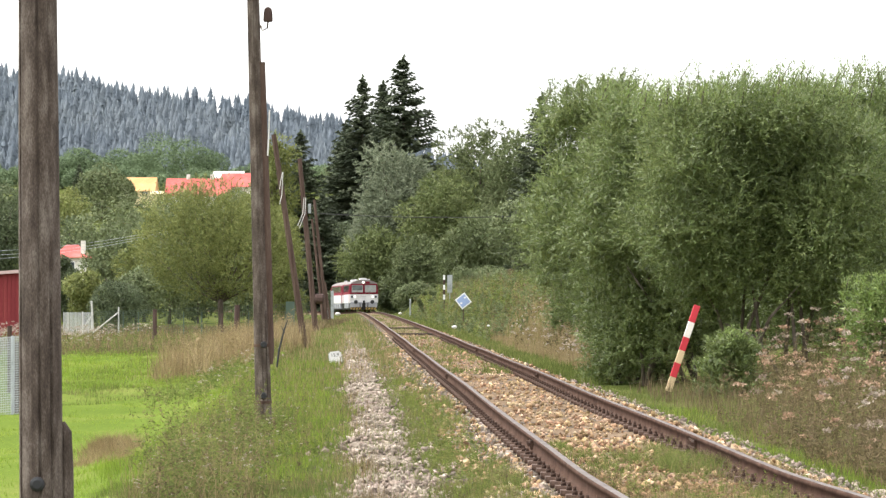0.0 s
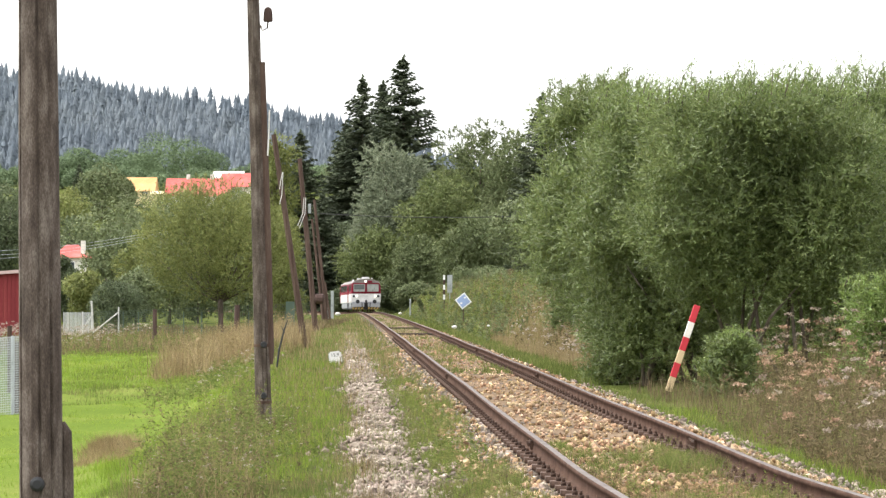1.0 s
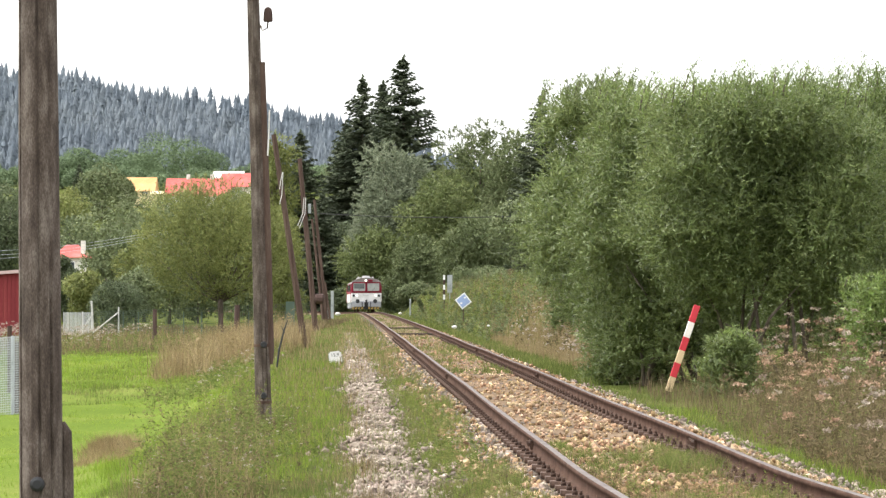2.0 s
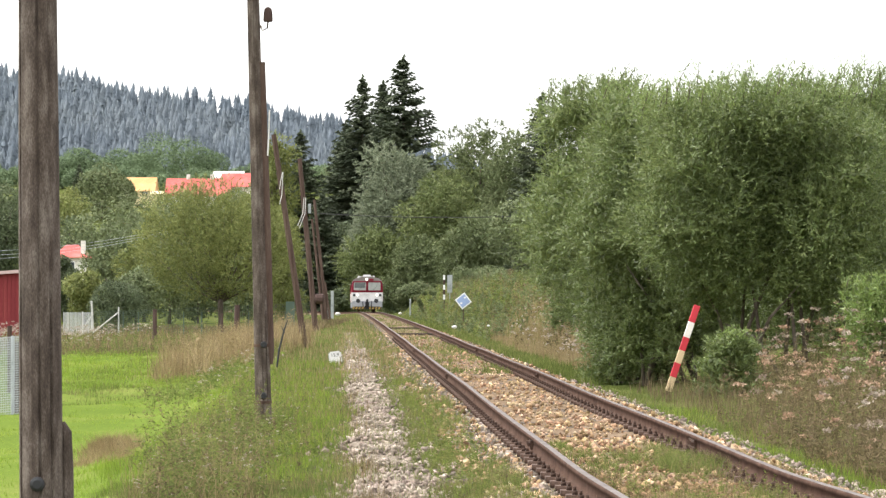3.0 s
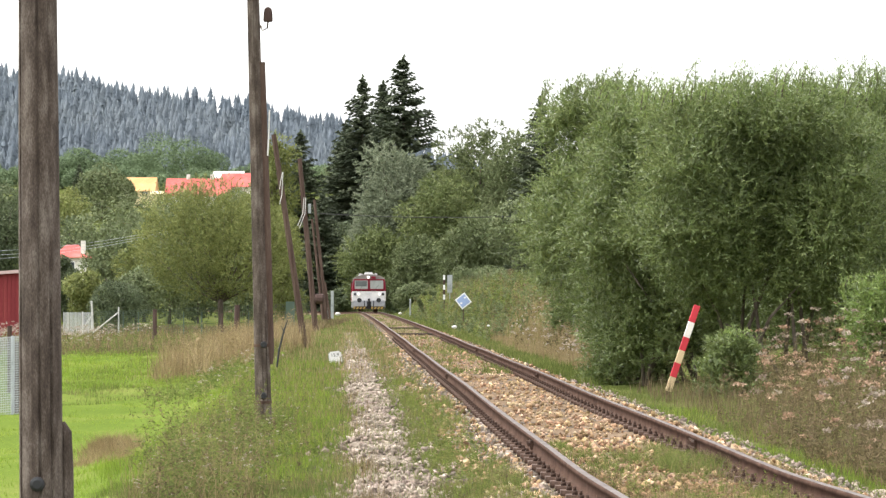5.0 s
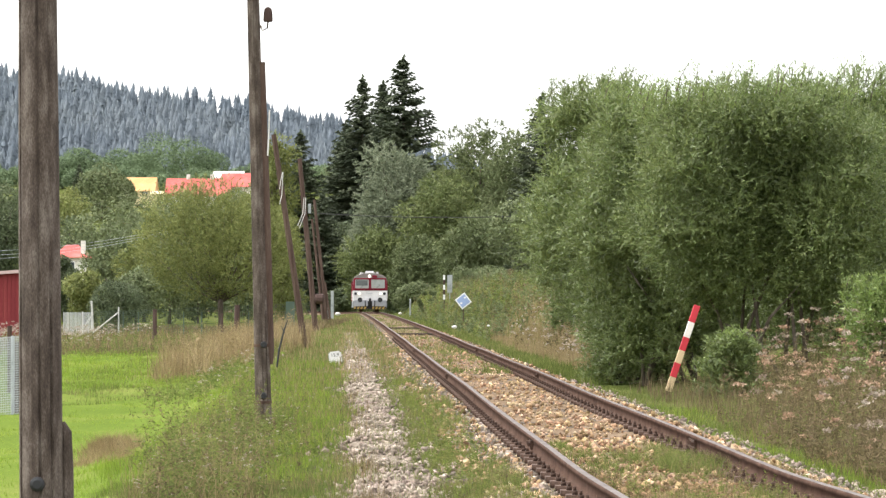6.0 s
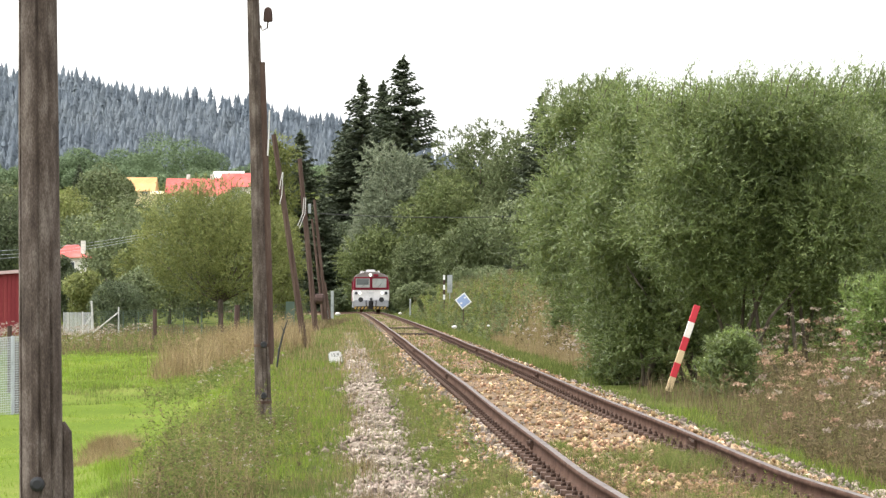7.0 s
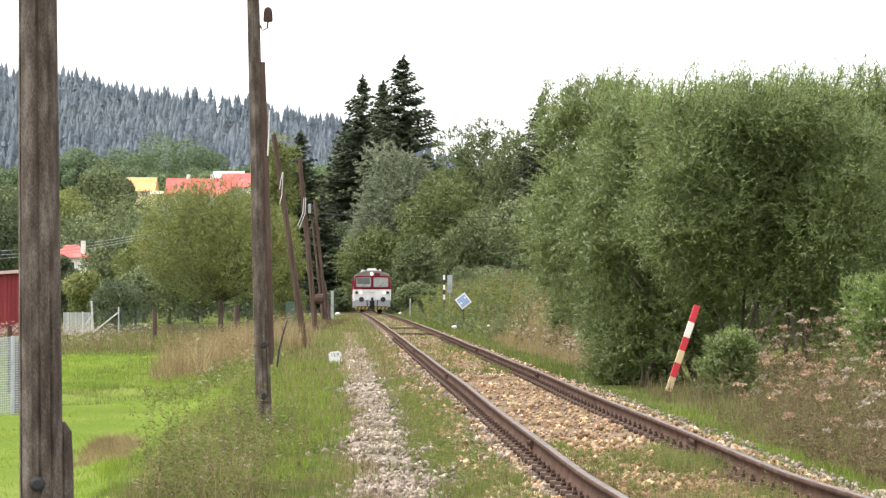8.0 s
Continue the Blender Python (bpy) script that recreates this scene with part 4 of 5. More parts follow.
def build_poles():
    # nearest pole and its stub
    p1 = telegraph_pole(at(74, 905, 24.0), at(62, -420, 24.0), .156, .128, "tall weathered grey-brown wooden line pole", rings=())
    bm = bmesh.new()
    tube(bm, [(.168, .05, -.2), (.165, .05, .3), (.158, .05, .56), (.14, .05, .63)], [.06, .056, .05, .02], 10)
    part("stub", bm, M["pole"], p1, "short rotten wooden footing stub")
    bm = bmesh.new()
    tube(bm, [(-.012, -.13, .20), (-.012, -.175, .20), (-.012, -.185, .20)], [.055, .05, .03], 24)
    part("bolt", bm, M["black"], p1, "large dark bolt head")
    # second pole, with a spliced timber, an insulator and hanging cable
    y2 = 43.0
    b2 = at(467, 748, y2)
    p2 = telegraph_pole(b2, at(441, -260, y2), .103, .07, "weathered grey wooden line pole with spliced timber", rings=(.033, .133))
    bm = bmesh.new()
    q0, q1 = at(479, 645, y2) - b2, at(462, 110, y2) - b2
    tube(bm, [tuple(q0), tuple(q0.lerp(q1, .04)), tuple(q0.lerp(q1, .5)), tuple(q1)], [.03, .05, .058, .05], 9)
    part("splice_timber", bm, M["pole_red"], p2, "reddish split timber strapped to the shaft")
    for py in (610, 700):
        c = at(466, py, y2) - b2
        bm = bmesh.new()
        tube(bm, [(c.x + .01, -.09, c.z), (c.x + .01, -.15, c.z)], [.042, .032], 16)
        part("bolt", bm, M["black"], p2, "dark bolt head")
    c = at(474, 26, y2) - b2
    bm = bmesh.new()
    tube(bm, [(c.x, 0, c.z - .09), (c.x, 0, c.z - .07), (c.x, 0, c.z + .02), (c.x, 0, c.z + .08), (c.x, 0, c.z + .10)], [.055, .062, .058, .045, .015], 12)
    part("insulator", bm, M["post_rust"], p2, "brown bell insulator")
    bm = bmesh.new()
    tube(bm, [(c.x, 0, c.z - .08), (c.x - .01, 0, c.z - .17), (c.x - .07, 0, c.z - .20), (c.x - .11, 0, c.z - .12)], [.012] * 4, 6)
    part("hook", bm, M["iron"], p2, "curved iron hook")
    pts = [at(460, -20, y2), at(464, 40, y2), at(466, 110, y2)]
    wire("cable", [tuple(p - b2 + Vector((0, -.1, 0))) for p in pts], .008, M["pale_cable"], "pale loose cable", parent=p2)
    pts = [at(477, 195, y2), at(476, 235, y2), at(474, 276, y2)]
    wire("cable", [tuple(p - b2 + Vector((0, -.06, 0))) for p in pts], .010, M["pale_cable"], "pale loose cable", parent=p2)
    # leaning poles farther along
    for y, b, t, r0, r1, mt, lab in (
        (102, (540, 618), (484, 238), .10, .075, "pole_red", "leaning brown wooden line pole"),
        (148, (559, 590), (530, 281), .13, .095, "pole_red", "grey-brown line pole with a box"),
        (205, (578, 566), (556, 354), .11, .085, "pole_red", "slender reddish line pole"),
    ):
        bb = at(*b, y)
        root = telegraph_pole(bb, at(*t, y), r0, r1, lab, mt)
        if y == 102:
            for a0, a1, a2 in (((500, 305), (497, 320), (495, 335)), ((501, 305), (499, 345), (495, 362))):
                wire("cable", [tuple(at(*q, y) - bb + Vector((0, -.12, 0))) for q in (a0, a1, a2)], .011, M["pale_cable"], "pale loose cable end", parent=root)
        if y == 148:
            for a0, a1, a2 in (((538, 350), (536, 378), (527, 400)), ((541, 350), (540, 378), (530, 404))):
                wire("cable", [tuple(at(*q, y) - bb + Vector((0, -.15, 0))) for q in (a0, a1, a2)], .014, M["pale_cable"], "pale loose cable end", parent=root)
            bm = bmesh.new()
            q = at(563, 530, y) - bb
            tube(bm, [(q.x - .18, 0, q.z), (q.x - .1, 0, q.z + .02), (q.x + .2, 0, q.z + .02), (q.x + .28, 0, q.z)], [.12, .22, .22, .1], 10)
            part("cable_drum", bm, M["post_rust"], root, "rusty brown box")
            q0, q1 = at(566, 560, y) - bb, at(556, 360, y) - bb
            part("terminal_box", boxed(at(548, 370, y).x - bb.x - .06, at(548, 370, y).x - bb.x + .06, -.2, -.08, at(548, 374, y).z - bb.z - .1, at(548, 365, y).z - bb.z + .1, .01), M["post_grey"], root)
        if y == 205:
            bm = bmesh.new()
            q0, q1 = at(572, 566, y) - bb, at(552, 388, y) - bb
            tube(bm, [tuple(q0), tuple(q1)], [.10, .07], 8)
            q0, q1 = at(584, 566, y) - bb, at(575, 500, y) - bb
            tube(bm, [tuple(q0), tuple(q1)], [.08, .06], 8)
            part("brace", bm, M["pole_red"], root, "reddish leaning brace")
    # overhead line crossing behind the track
    wire("overhead_line", sagging(at(560, 378, 300), at(1100, 372, 300), .5), .032, M["cable"], "thin dark overhead cable across the valley")
    for dy in (0, 8, 15):
        wire("overhead_line", sagging(at(-60, 446 + dy, 196), at(300, 405 + dy * .5, 200), .3), .008, M["wire"], "thin grey overhead cable to a house")


def marker_post():
    y = 57.0
    base, top = at(1180, 700, y), at(1234, 541, y)
    root = obj("marker_post", None, label="leaning red and white banded wooden warning post", category="post")
    root.location = base
    d = top - base
    cuts = [0, .045, .205, .36, .50, .645, .815, 1.0]
    mats = ["iron", "cream", "signal_red", "cream", "signal_red", "signal_white", "signal_red"]
    x = Vector((d.z, 0, -d.x)).normalized()
    for a, b, mt in zip(cuts, cuts[1:], mats):
        bm = bmesh.new()
        wdt = .055 if mt != "iron" else .03
        ring = []
        for t in (a, b):
            p = d * t
            ring.append([bm.verts.new(p + x * sx * wdt + Vector((0, sy * .03, 0))) for sx, sy in ((-1, -1), (1, -1), (1, 1), (-1, 1))])
        for k in range(4):
            bm.faces.new((ring[0][k], ring[0][(k + 1) % 4], ring[1][(k + 1) % 4], ring[1][k]))
        bm.faces.new(ring[0][::-1])
        bm.faces.new(ring[1])
        bmesh.ops.recalc_face_normals(bm, faces=bm.faces)
        bmesh.ops.bevel(bm, geom=bm.edges[:], offset=.006, segments=1, affect="EDGES")
        part("foot" if mt == "iron" else "band", bm, M[mt], root)


def words(text, size, material, parent, m, name="writing"):
    cu = bpy.data.curves.new(name, "FONT")
    cu.body, cu.size, cu.align_x, cu.align_y, cu.extrude = text, size, "CENTER", "CENTER", .002
    ob = new(name, cu)
    me = bpy.data.meshes.new_from_object(ob.evaluated_get(bpy.context.evaluated_depsgraph_get()))
    bpy.data.objects.remove(ob)
    me.materials.append(material)
    return obj(name, me, parent, m=m)


def small_signs():
    # kilometre stone
    y = 80.0
    b = at(594, 634, y)
    root = obj("kilometre_stone", None, label="small whitewashed kilometre stone tilted in the grass", category="stone")
    root.matrix_basis = Matrix.Translation((b.x, b.y, b.z - .05)) @ pose(0, 0, 0, -14, -7, 0)
    bm = boxed(-.15, .15, -.10, .10, -.1, .20, .035)
    part("block", bm, M["stone_white"], root)
    words("15,9", .115, M["ink"], root, pose(.0, -.104, .10, 90, 0, 0))
    # blue lozenge sign
    y = 145.0
    c = at(820, 533, y)
    root = obj("diamond_sign", None, label="blue diamond railway sign with white edge on post", category="sign")
    gz = float(land(c.x, y))
    root.location = (c.x, y, gz)
    dz = c.z - gz
    bm = boxed(-.26, .26, -.015, .0, -.26, .26, .004)
    rim = part("white_edge", bm, M["sign_white"], root, m=pose(0, 0, dz, 0, 52, 0))
    part("blue_face", boxed(-.21, .21, -.021, -.015, -.21, .21), M["sign_blue"], rim)
    for dx, dy in ((-.07, .2 - .05), (.02, -.12)):
        part("white_mark", boxed(dx - .035, dx + .035, -.026, -.021, dy - .05, dy + .03), M["sign_white"], rim)
    bm = bmesh.new()
    tube(bm, [(0, .03, -.1), (0, .03, dz + .2)], [.02, .02], 8)
    part("post", bm, M["post_rust"], root)
    # banded board and grey board on the bank
    y = 200.0
    t, g = at(786, 487, y), at(786, 545, y)
    root = obj("banded_post", None, label="narrow black and white banded signal post", category="post")
    root.location = (t.x, y, float(land(t.x, y)))
    h = t.z - root.location.z
    part("shaft", boxed(-.03, .03, -.03, .03, -.1, h - 1.45, .004), M["post_rust"], root)
    zs = np.linspace(h - 1.45, h, 6)
    for i in range(5):
        part("band", boxed(-.06, .06, -.05, .05, zs[i], zs[i + 1], .006), M["sign_white" if i % 2 == 0 else "post_rust"], root)
    t = at(796, 487, y)
    root = obj("grey_board", None, label="tall grey metal board beside the track", category="sign")
    root.location = (t.x, y + .3, float(land(t.x, y + .3)))
    h = t.z - root.location.z
    part("panel", boxed(-.15, .15, -.02, .02, h - 1.05, h, .01), M["post_grey"], root)
    part("post", boxed(-.03, .03, .02, .07, -.1, h, .005), M["post_grey"], root)
    # low concrete posts by the track
    for px, py, pb, y, wd in ((588, 515, 556, 235, .20), (580, 531, 556, 240, .13), (726, 529, 553, 255, .12)):
        t, q = at(px, py, y), at(px, pb, y)
        root = obj("concrete_post", None, label="short grey concrete marker post", category="post", group="concrete posts")
        root.location = (t.x, y, q.z - .25)
        part("shaft", boxed(-wd / 2, wd / 2, -wd / 2, wd / 2, -.2, t.z - q.z + .25, .02), M["post_grey"], root)
    # whitewashed stones
    for px, py, y, s in ((598, 556, 205, .17), (708, 555, 215, .12), (804, 579, 118, .09), (864, 577, 110, .05)):
        p = at(px, py, y)
        bm = bmesh.new()
        bmesh.ops.create_icosphere(bm, subdivisions=2, radius=s)
        for v in bm.verts:
            v.co *= 1 + .25 * noise.noise(v.co * 6 / s * .3 + Vector((px, 0, 0)))
            v.co.z *= .65
        ob = part("painted_stone", bm, M["stone_white"], None, "rounded whitewashed stone in the grass", smooth=True)
        tagged(ob, category="stone", group="painted stones")
        ob.location = p


def fence_post(px, ptop, pbot, y, r, material, label, lean=0.0, square=True, group="garden fence posts"):
    b, t = at(px, pbot, y), at(px + lean, ptop, y)
    g = float(land(b.x, y))
    b.z = min(b.z, g + .02)
    root = obj("fence_post", None, label=label, category="fence post", group=group)
    root.location = b
    d = t - b
    bm = bmesh.new()
    tube(bm, [tuple(d * -.08), tuple(d * .5), tuple(d)], [r, r * .97, r * .9], 6)
    part("shaft", bm, M[material], root)
    return root


def net(name, p0, p1, h, cell, r, material, label):
    """A wire mesh between two ground points."""
    p0, p1 = Vector(p0), Vector(p1)
    L = (p1 - p0).length
    a = np.array(p0)
    e = np.array((p1 - p0) / L)
    v, f = [], []

    def rod(q0, q1):
        q0, q1 = np.array(q0), np.array(q1)
        o = np.array([0, -r, 0]) if abs(q1[0] - q0[0]) > 1e-6 else np.array([r, 0, 0])
        w = np.array([0, 0, r]) if abs(q1[0] - q0[0]) > 1e-6 else np.array([0, -r, 0])
        i = len(v)
        for q in (q0, q1):
            v.extend([q + o, q + w, q - o, q - w])
        for k in range(4):
            f.append((i + k, i + (k + 1) % 4, i + 4 + (k + 1) % 4, i + 4 + k))

    for i in range(int(L / cell) + 1):
        q = a + e * i * cell
        rod(q, q + [0, 0, h])
    for j in range(int(h / cell) + 1):
        rod(a + [0, 0, j * cell], a + e * L + [0, 0, j * cell])
    return obj(name, mesh_np(name, np.array(v), np.array(f), material), label=label, category="fence")


def build_fences():
    # grey mesh panel beside the lawn
    y = 56.0
    p0, p1 = at(-90, 745, y), at(21, 740, y + .0)
    p1.y = y + 1.2
    net("mesh_fence", p0, p1, 1.34, .04, .006, M["wire"], "grey galvanised wire mesh garden fence")
    fence_post(22, 595, 742, y + 1.2, .035, "wire", "grey steel fence post")
    fence_post(30, 606, 735, y + 2.0, .07, "post_rust", "dark red painted fence post")
    fence_post(17, 577, 700, 70, .06, "post_rust", "dark old fence post")
    # white braced posts and panel
    y = 165.0
    fence_post(165, 533, 592, y, .055, "stone_white", "white concrete fence post leaning a little", lean=-3)
    fence_post(146, 552, 590, y, .04, "stone_white", "white concrete fence post")
    fence_post(120, 553, 590, y, .03, "stone_white", "white concrete fence post")
    fence_post(210, 544, 590, y, .045, "stone_white", "grey concrete fence post")
    for a, b in (((141, 589), (165, 556)), ((167, 587), (211, 552))):
        q0, q1 = at(*a, y), at(*b, y)
        bm = bmesh.new()
        tube(bm, [tuple(q0), tuple(q1)], [.035, .035], 6)
        ob = part("fence_brace", bm, M["stone_white"], None, "slanting white concrete fence brace")
        tagged(ob, category="fence post")
    q0, q1 = at(112, 590, y + 1), at(163, 590, y + 1)
    bm = bmesh.new()
    n = 22
    for i in range(n):
        x0 = q0.x + (q1.x - q0.x) * i / n
        box(bm, x0, x0 + (q1.x - q0.x) / n * .6, q0.y - .01, q0.y + .02 * (i % 2), q0.z - .3, at(0, 553, y + 1).z)
    ob = part("panel_fence", bm, M["tin"], None, "pale grey slatted metal fence panel")
    tagged(ob, category="fence")
    p0, p1 = at(170, 597, y + .5), at(560, 582, y - 5)
    net("green_net_fence", p0, p1, 1.25, .11, .004, M["net_green"], "dark green wire net fence behind the grass")
    for px in (218, 245, 325, 357, 440, 505):
        fence_post(px, 552, 592, y, .035, "net_green", "thin dark green fence post", group="green fence posts")
    # brown posts in the rough grass
    fence_post(274, 548, 604, 140, .10, "post_rust", "thick dark brown wooden fence post")
    fence_post(418, 540, 600, 140, .13, "post_rust", "thick dark brown wooden fence post", lean=2)
    fence_post(393, 555, 604, 120, .05, "post_rust", "dark brown wooden fence post")
    # leaning iron stake near the second pole
    q0, q1 = at(490, 650, 62), at(509, 567, 62)
    bm = bmesh.new()
    tube(bm, [tuple(q0), tuple(q0.lerp(q1, .35) + Vector((-.03, 0, 0))), tuple(q0.lerp(q1, .75) + Vector((-.02, 0, .02))), tuple(q1)], [.018, .02, .016, .008], 6)
    tube(bm, [tuple(q0.lerp(q1, .72)), tuple(q1 + Vector((-.12, 0, -.10)))], [.012, .006], 5)
    tagged(part("iron_stake", bm, M["cable"], None, "thin dark leaning stake in the weeds"), category="stake")
    # green box and its sloping rail
    q = at(513, 560, 170)
    g = float(land(q.x, 170))
    tagged(part("green_box", boxed(q.x - .20, q.x + .22, 169.8, 170.3, g - .1, at(0, 534, 170).z, .02), M["net_green"], None, "dull green metal cabinet among weeds"), category="cabinet")


def house(name, x, y, z, w, d, wall_h, roof_h, wall, roof, label, hip=0.0, rz=0.0, windows=3, chimney=True, over=.5):
    root = obj(name, None, label=label, category="house")
    root.matrix_basis = pose(x, y, z, 0, 0, rz)
    part("wall", boxed(-w / 2, w / 2, -d / 2, d / 2, -4, wall_h), M[wall], root)
    bm = bmesh.new()
    o = over
    hw, hd = w / 2 + o, d / 2 + o
    base = [bm.verts.new(q) for q in ((-hw, -hd, wall_h - .1), (hw, -hd, wall_h - .1), (hw, hd, wall_h - .1), (-hw, hd, wall_h - .1))]
    r0, r1 = bm.verts.new((-hw + hip, 0, wall_h + roof_h)), bm.verts.new((hw - hip, 0, wall_h + roof_h))
    for q in ((base[0], base[1], r1, r0), (base[2], base[3], r0, r1), (base[1], base[2], r1), (base[3], base[0], r0), tuple(base[::-1])):
        bm.faces.new(q)
    rf = part("roof", bm, M[roof], root)
    for i in range(windows):
        cx = -w / 2 + w * (i + .5) / windows
        wd = part("window", boxed(cx - .55, cx + .55, -d / 2 - .06, -d / 2 + .04, wall_h * .35, wall_h * .75, .02), M["sign_white"], root, "white window frame")
        part("pane", boxed(cx - .47, cx - .03, -d / 2 - .075, -d / 2 - .06, wall_h * .35 + .08, wall_h * .75 - .08), M["window_dark"], wd)
        part("pane", boxed(cx + .03, cx + .47, -d / 2 - .075, -d / 2 - .06, wall_h * .35 + .08, wall_h * .75 - .08), M["window_dark"], wd)
    if chimney:
        for cx in (-w * .18, w * .22):
            part("chimney", boxed(cx - .3, cx + .3, -.3, .3, wall_h + roof_h * .6, wall_h + roof_h + .7, .03), M["wall_white"], rf)
    return root


def build_houses():
    # long red roof and neighbours on the slope
    p = at(352, 352, 600)
    house("house", p.x, 600, p.z, 10.5, 9, 0.4, 3.2, "wall_white", "roof_red", "white house with a long red tiled roof", windows=3)
    p = at(421, 336, 605)
    house("house", p.x, 606, p.z, 5.0, 8, .5, 2.5, "wall_white", "roof_red", "white house with a smaller red roof", windows=1, chimney=False)
    p = at(405, 322, 618)
    house("house", p.x, 618, p.z + .3, 4.6, 6, .4, 1.2, "wall_white", "sign_white", "house with a pale grey metal roof", windows=1, chimney=False)
    p = at(246, 347, 640)
    house("house", p.x, 640, p.z, 5.8, 8, .9, 2.6, "wall_yellow", "roof_orange", "house with a bright orange tiled roof", windows=2, chimney=False)
    p = at(283, 352, 625)
    house("house", p.x, 625, p.z, 2.4, 4, .9, .5, "wall_yellow", "wall_yellow", "small pale yellow outbuilding", windows=0, chimney=False)
    p = at(133, 490, 340)
    house("house", p.x - .3, 340, p.z, 2.6, 5, 2.0, 1.2, "wall_white", "roof_red", "small white house with a red hipped roof", hip=1.2, windows=1, chimney=False)
    q = at(147, 428, 338)
    tagged(part("chimney_stack", boxed(q.x - .22, q.x + .22, 337.8, 338.3, q.z - 3.0, q.z + .1, .02), M["wall_white"], None, "pale rendered chimney stack beside the house"), category="chimney")
    # red shed
    y = 150.0
    q0, q1 = at(-120, 590, y), at(34, 590, y)
    root = obj("shed", None, label="dark red board shed with a pale roof edge", category="shed")
    g = float(land(q1.x, y))
    root.location = (q1.x, y, g)
    h = at(0, 484, y).z - g
    n = 22
    W = q1.x - q0.x
    part("wall", boxed(-W, -.02, .03, 4, -.3, h, .01), M["shed_red"], root)
    for i in range(n):
        part("board", boxed(-W + W * i / n, -W + W * (i + .93) / n, 0, .03, -.2, h, .004), M["shed_red"], root)
    bm = bmesh.new()
    vs = [bm.verts.new(c) for c in ((-W - .2, -.25, h - .25), (.12, -.25, h + .02), (.12, 4.2, h + .02), (-W - .2, 4.2, h - .25))]
    fc = bm.faces.new(vs)
    r = bmesh.ops.extrude_face_region(bm, geom=[fc])
    for q in r["geom"]:
        if isinstance(q, bmesh.types.BMVert):
            q.co.z += .14
    bmesh.ops.recalc_face_normals(bm, faces=bm.faces)
    part("roof", bm, M["shed_roof"], root, "pale pinkish sheet roof")


# ---- woods ----
def build_far_forest():
    n = 3700
    y = rng.uniform(1750, 2560, n)
    px = rng.uniform(-60, 1000, n)
    x = (px - 784) * y / 6000
    z = land(x, y)
    h = rng.uniform(11, 23, n) * (1 + .18 * np.sin(x * .05) * np.sin(y * .03))
    w = h * rng.uniform(.18, .26, n)
    # each tree: ragged skirts of boughs, one over the other, up to a pointed top
    tiers, pts = 7, 8
    k = np.arange(tiers)
    low = .04 + .86 * k / tiers
    top = np.minimum(low + .29, 1.0)
    rad = (1 - low) ** .8
    a = rng.random((n, tiers, 1)) * math.tau + np.arange(pts)[None, None] * math.tau / pts
    r = w[:, None, None] * rad[None, :, None] * np.where(np.arange(pts) % 2, .55, 1.0) * rng.uniform(.65, 1.25, (n, tiers, pts))
    zz = (z[:, None] + h[:, None] * low)[..., None] + h[:, None, None] * .03 * (np.where(np.arange(pts) % 2, 1, -.6) + rng.normal(size=(n, tiers, pts)) * .5)
    ring = np.stack([x[:, None, None] + np.cos(a) * r, y[:, None, None] + np.sin(a) * r, zz], -1)
    apex = np.stack([np.repeat(x[:, None], tiers, 1), np.repeat(y[:, None], tiers, 1), z[:, None] + h[:, None] * top], -1)[:, :, None]
    v = np.concatenate([ring, apex], 2).reshape(-1, 3)
    i = np.arange(pts)
    f = (np.stack([i, (i + 1) % pts, np.full(pts, pts)], -1)[None] + (np.arange(n * tiers) * (pts + 1))[:, None, None]).reshape(-1, 3)
    obj("hill_forest", mesh_np("hill_forest", v, f, M["hazed_needle"]), label="dense spruce forest on the far hill, haze in its colour", category="forest", kind="stuff")


def up(px, py, y):
    """Height of a top seen at py over the ground at depth y."""
    q = at(px, py, y)
    return q.z - float(land(q.x, y))


def planted(px, py, y, wide, n, leaf, mt, label, low=.3, **k):
    """A broad tree with its top at py and its crown as wide as that many units of the view plane."""
    return broad_tree(at(px, 0, y).x, y, up(px, py, y), wide * y / 6000, low, n, leaf, M[mt], label, **k)


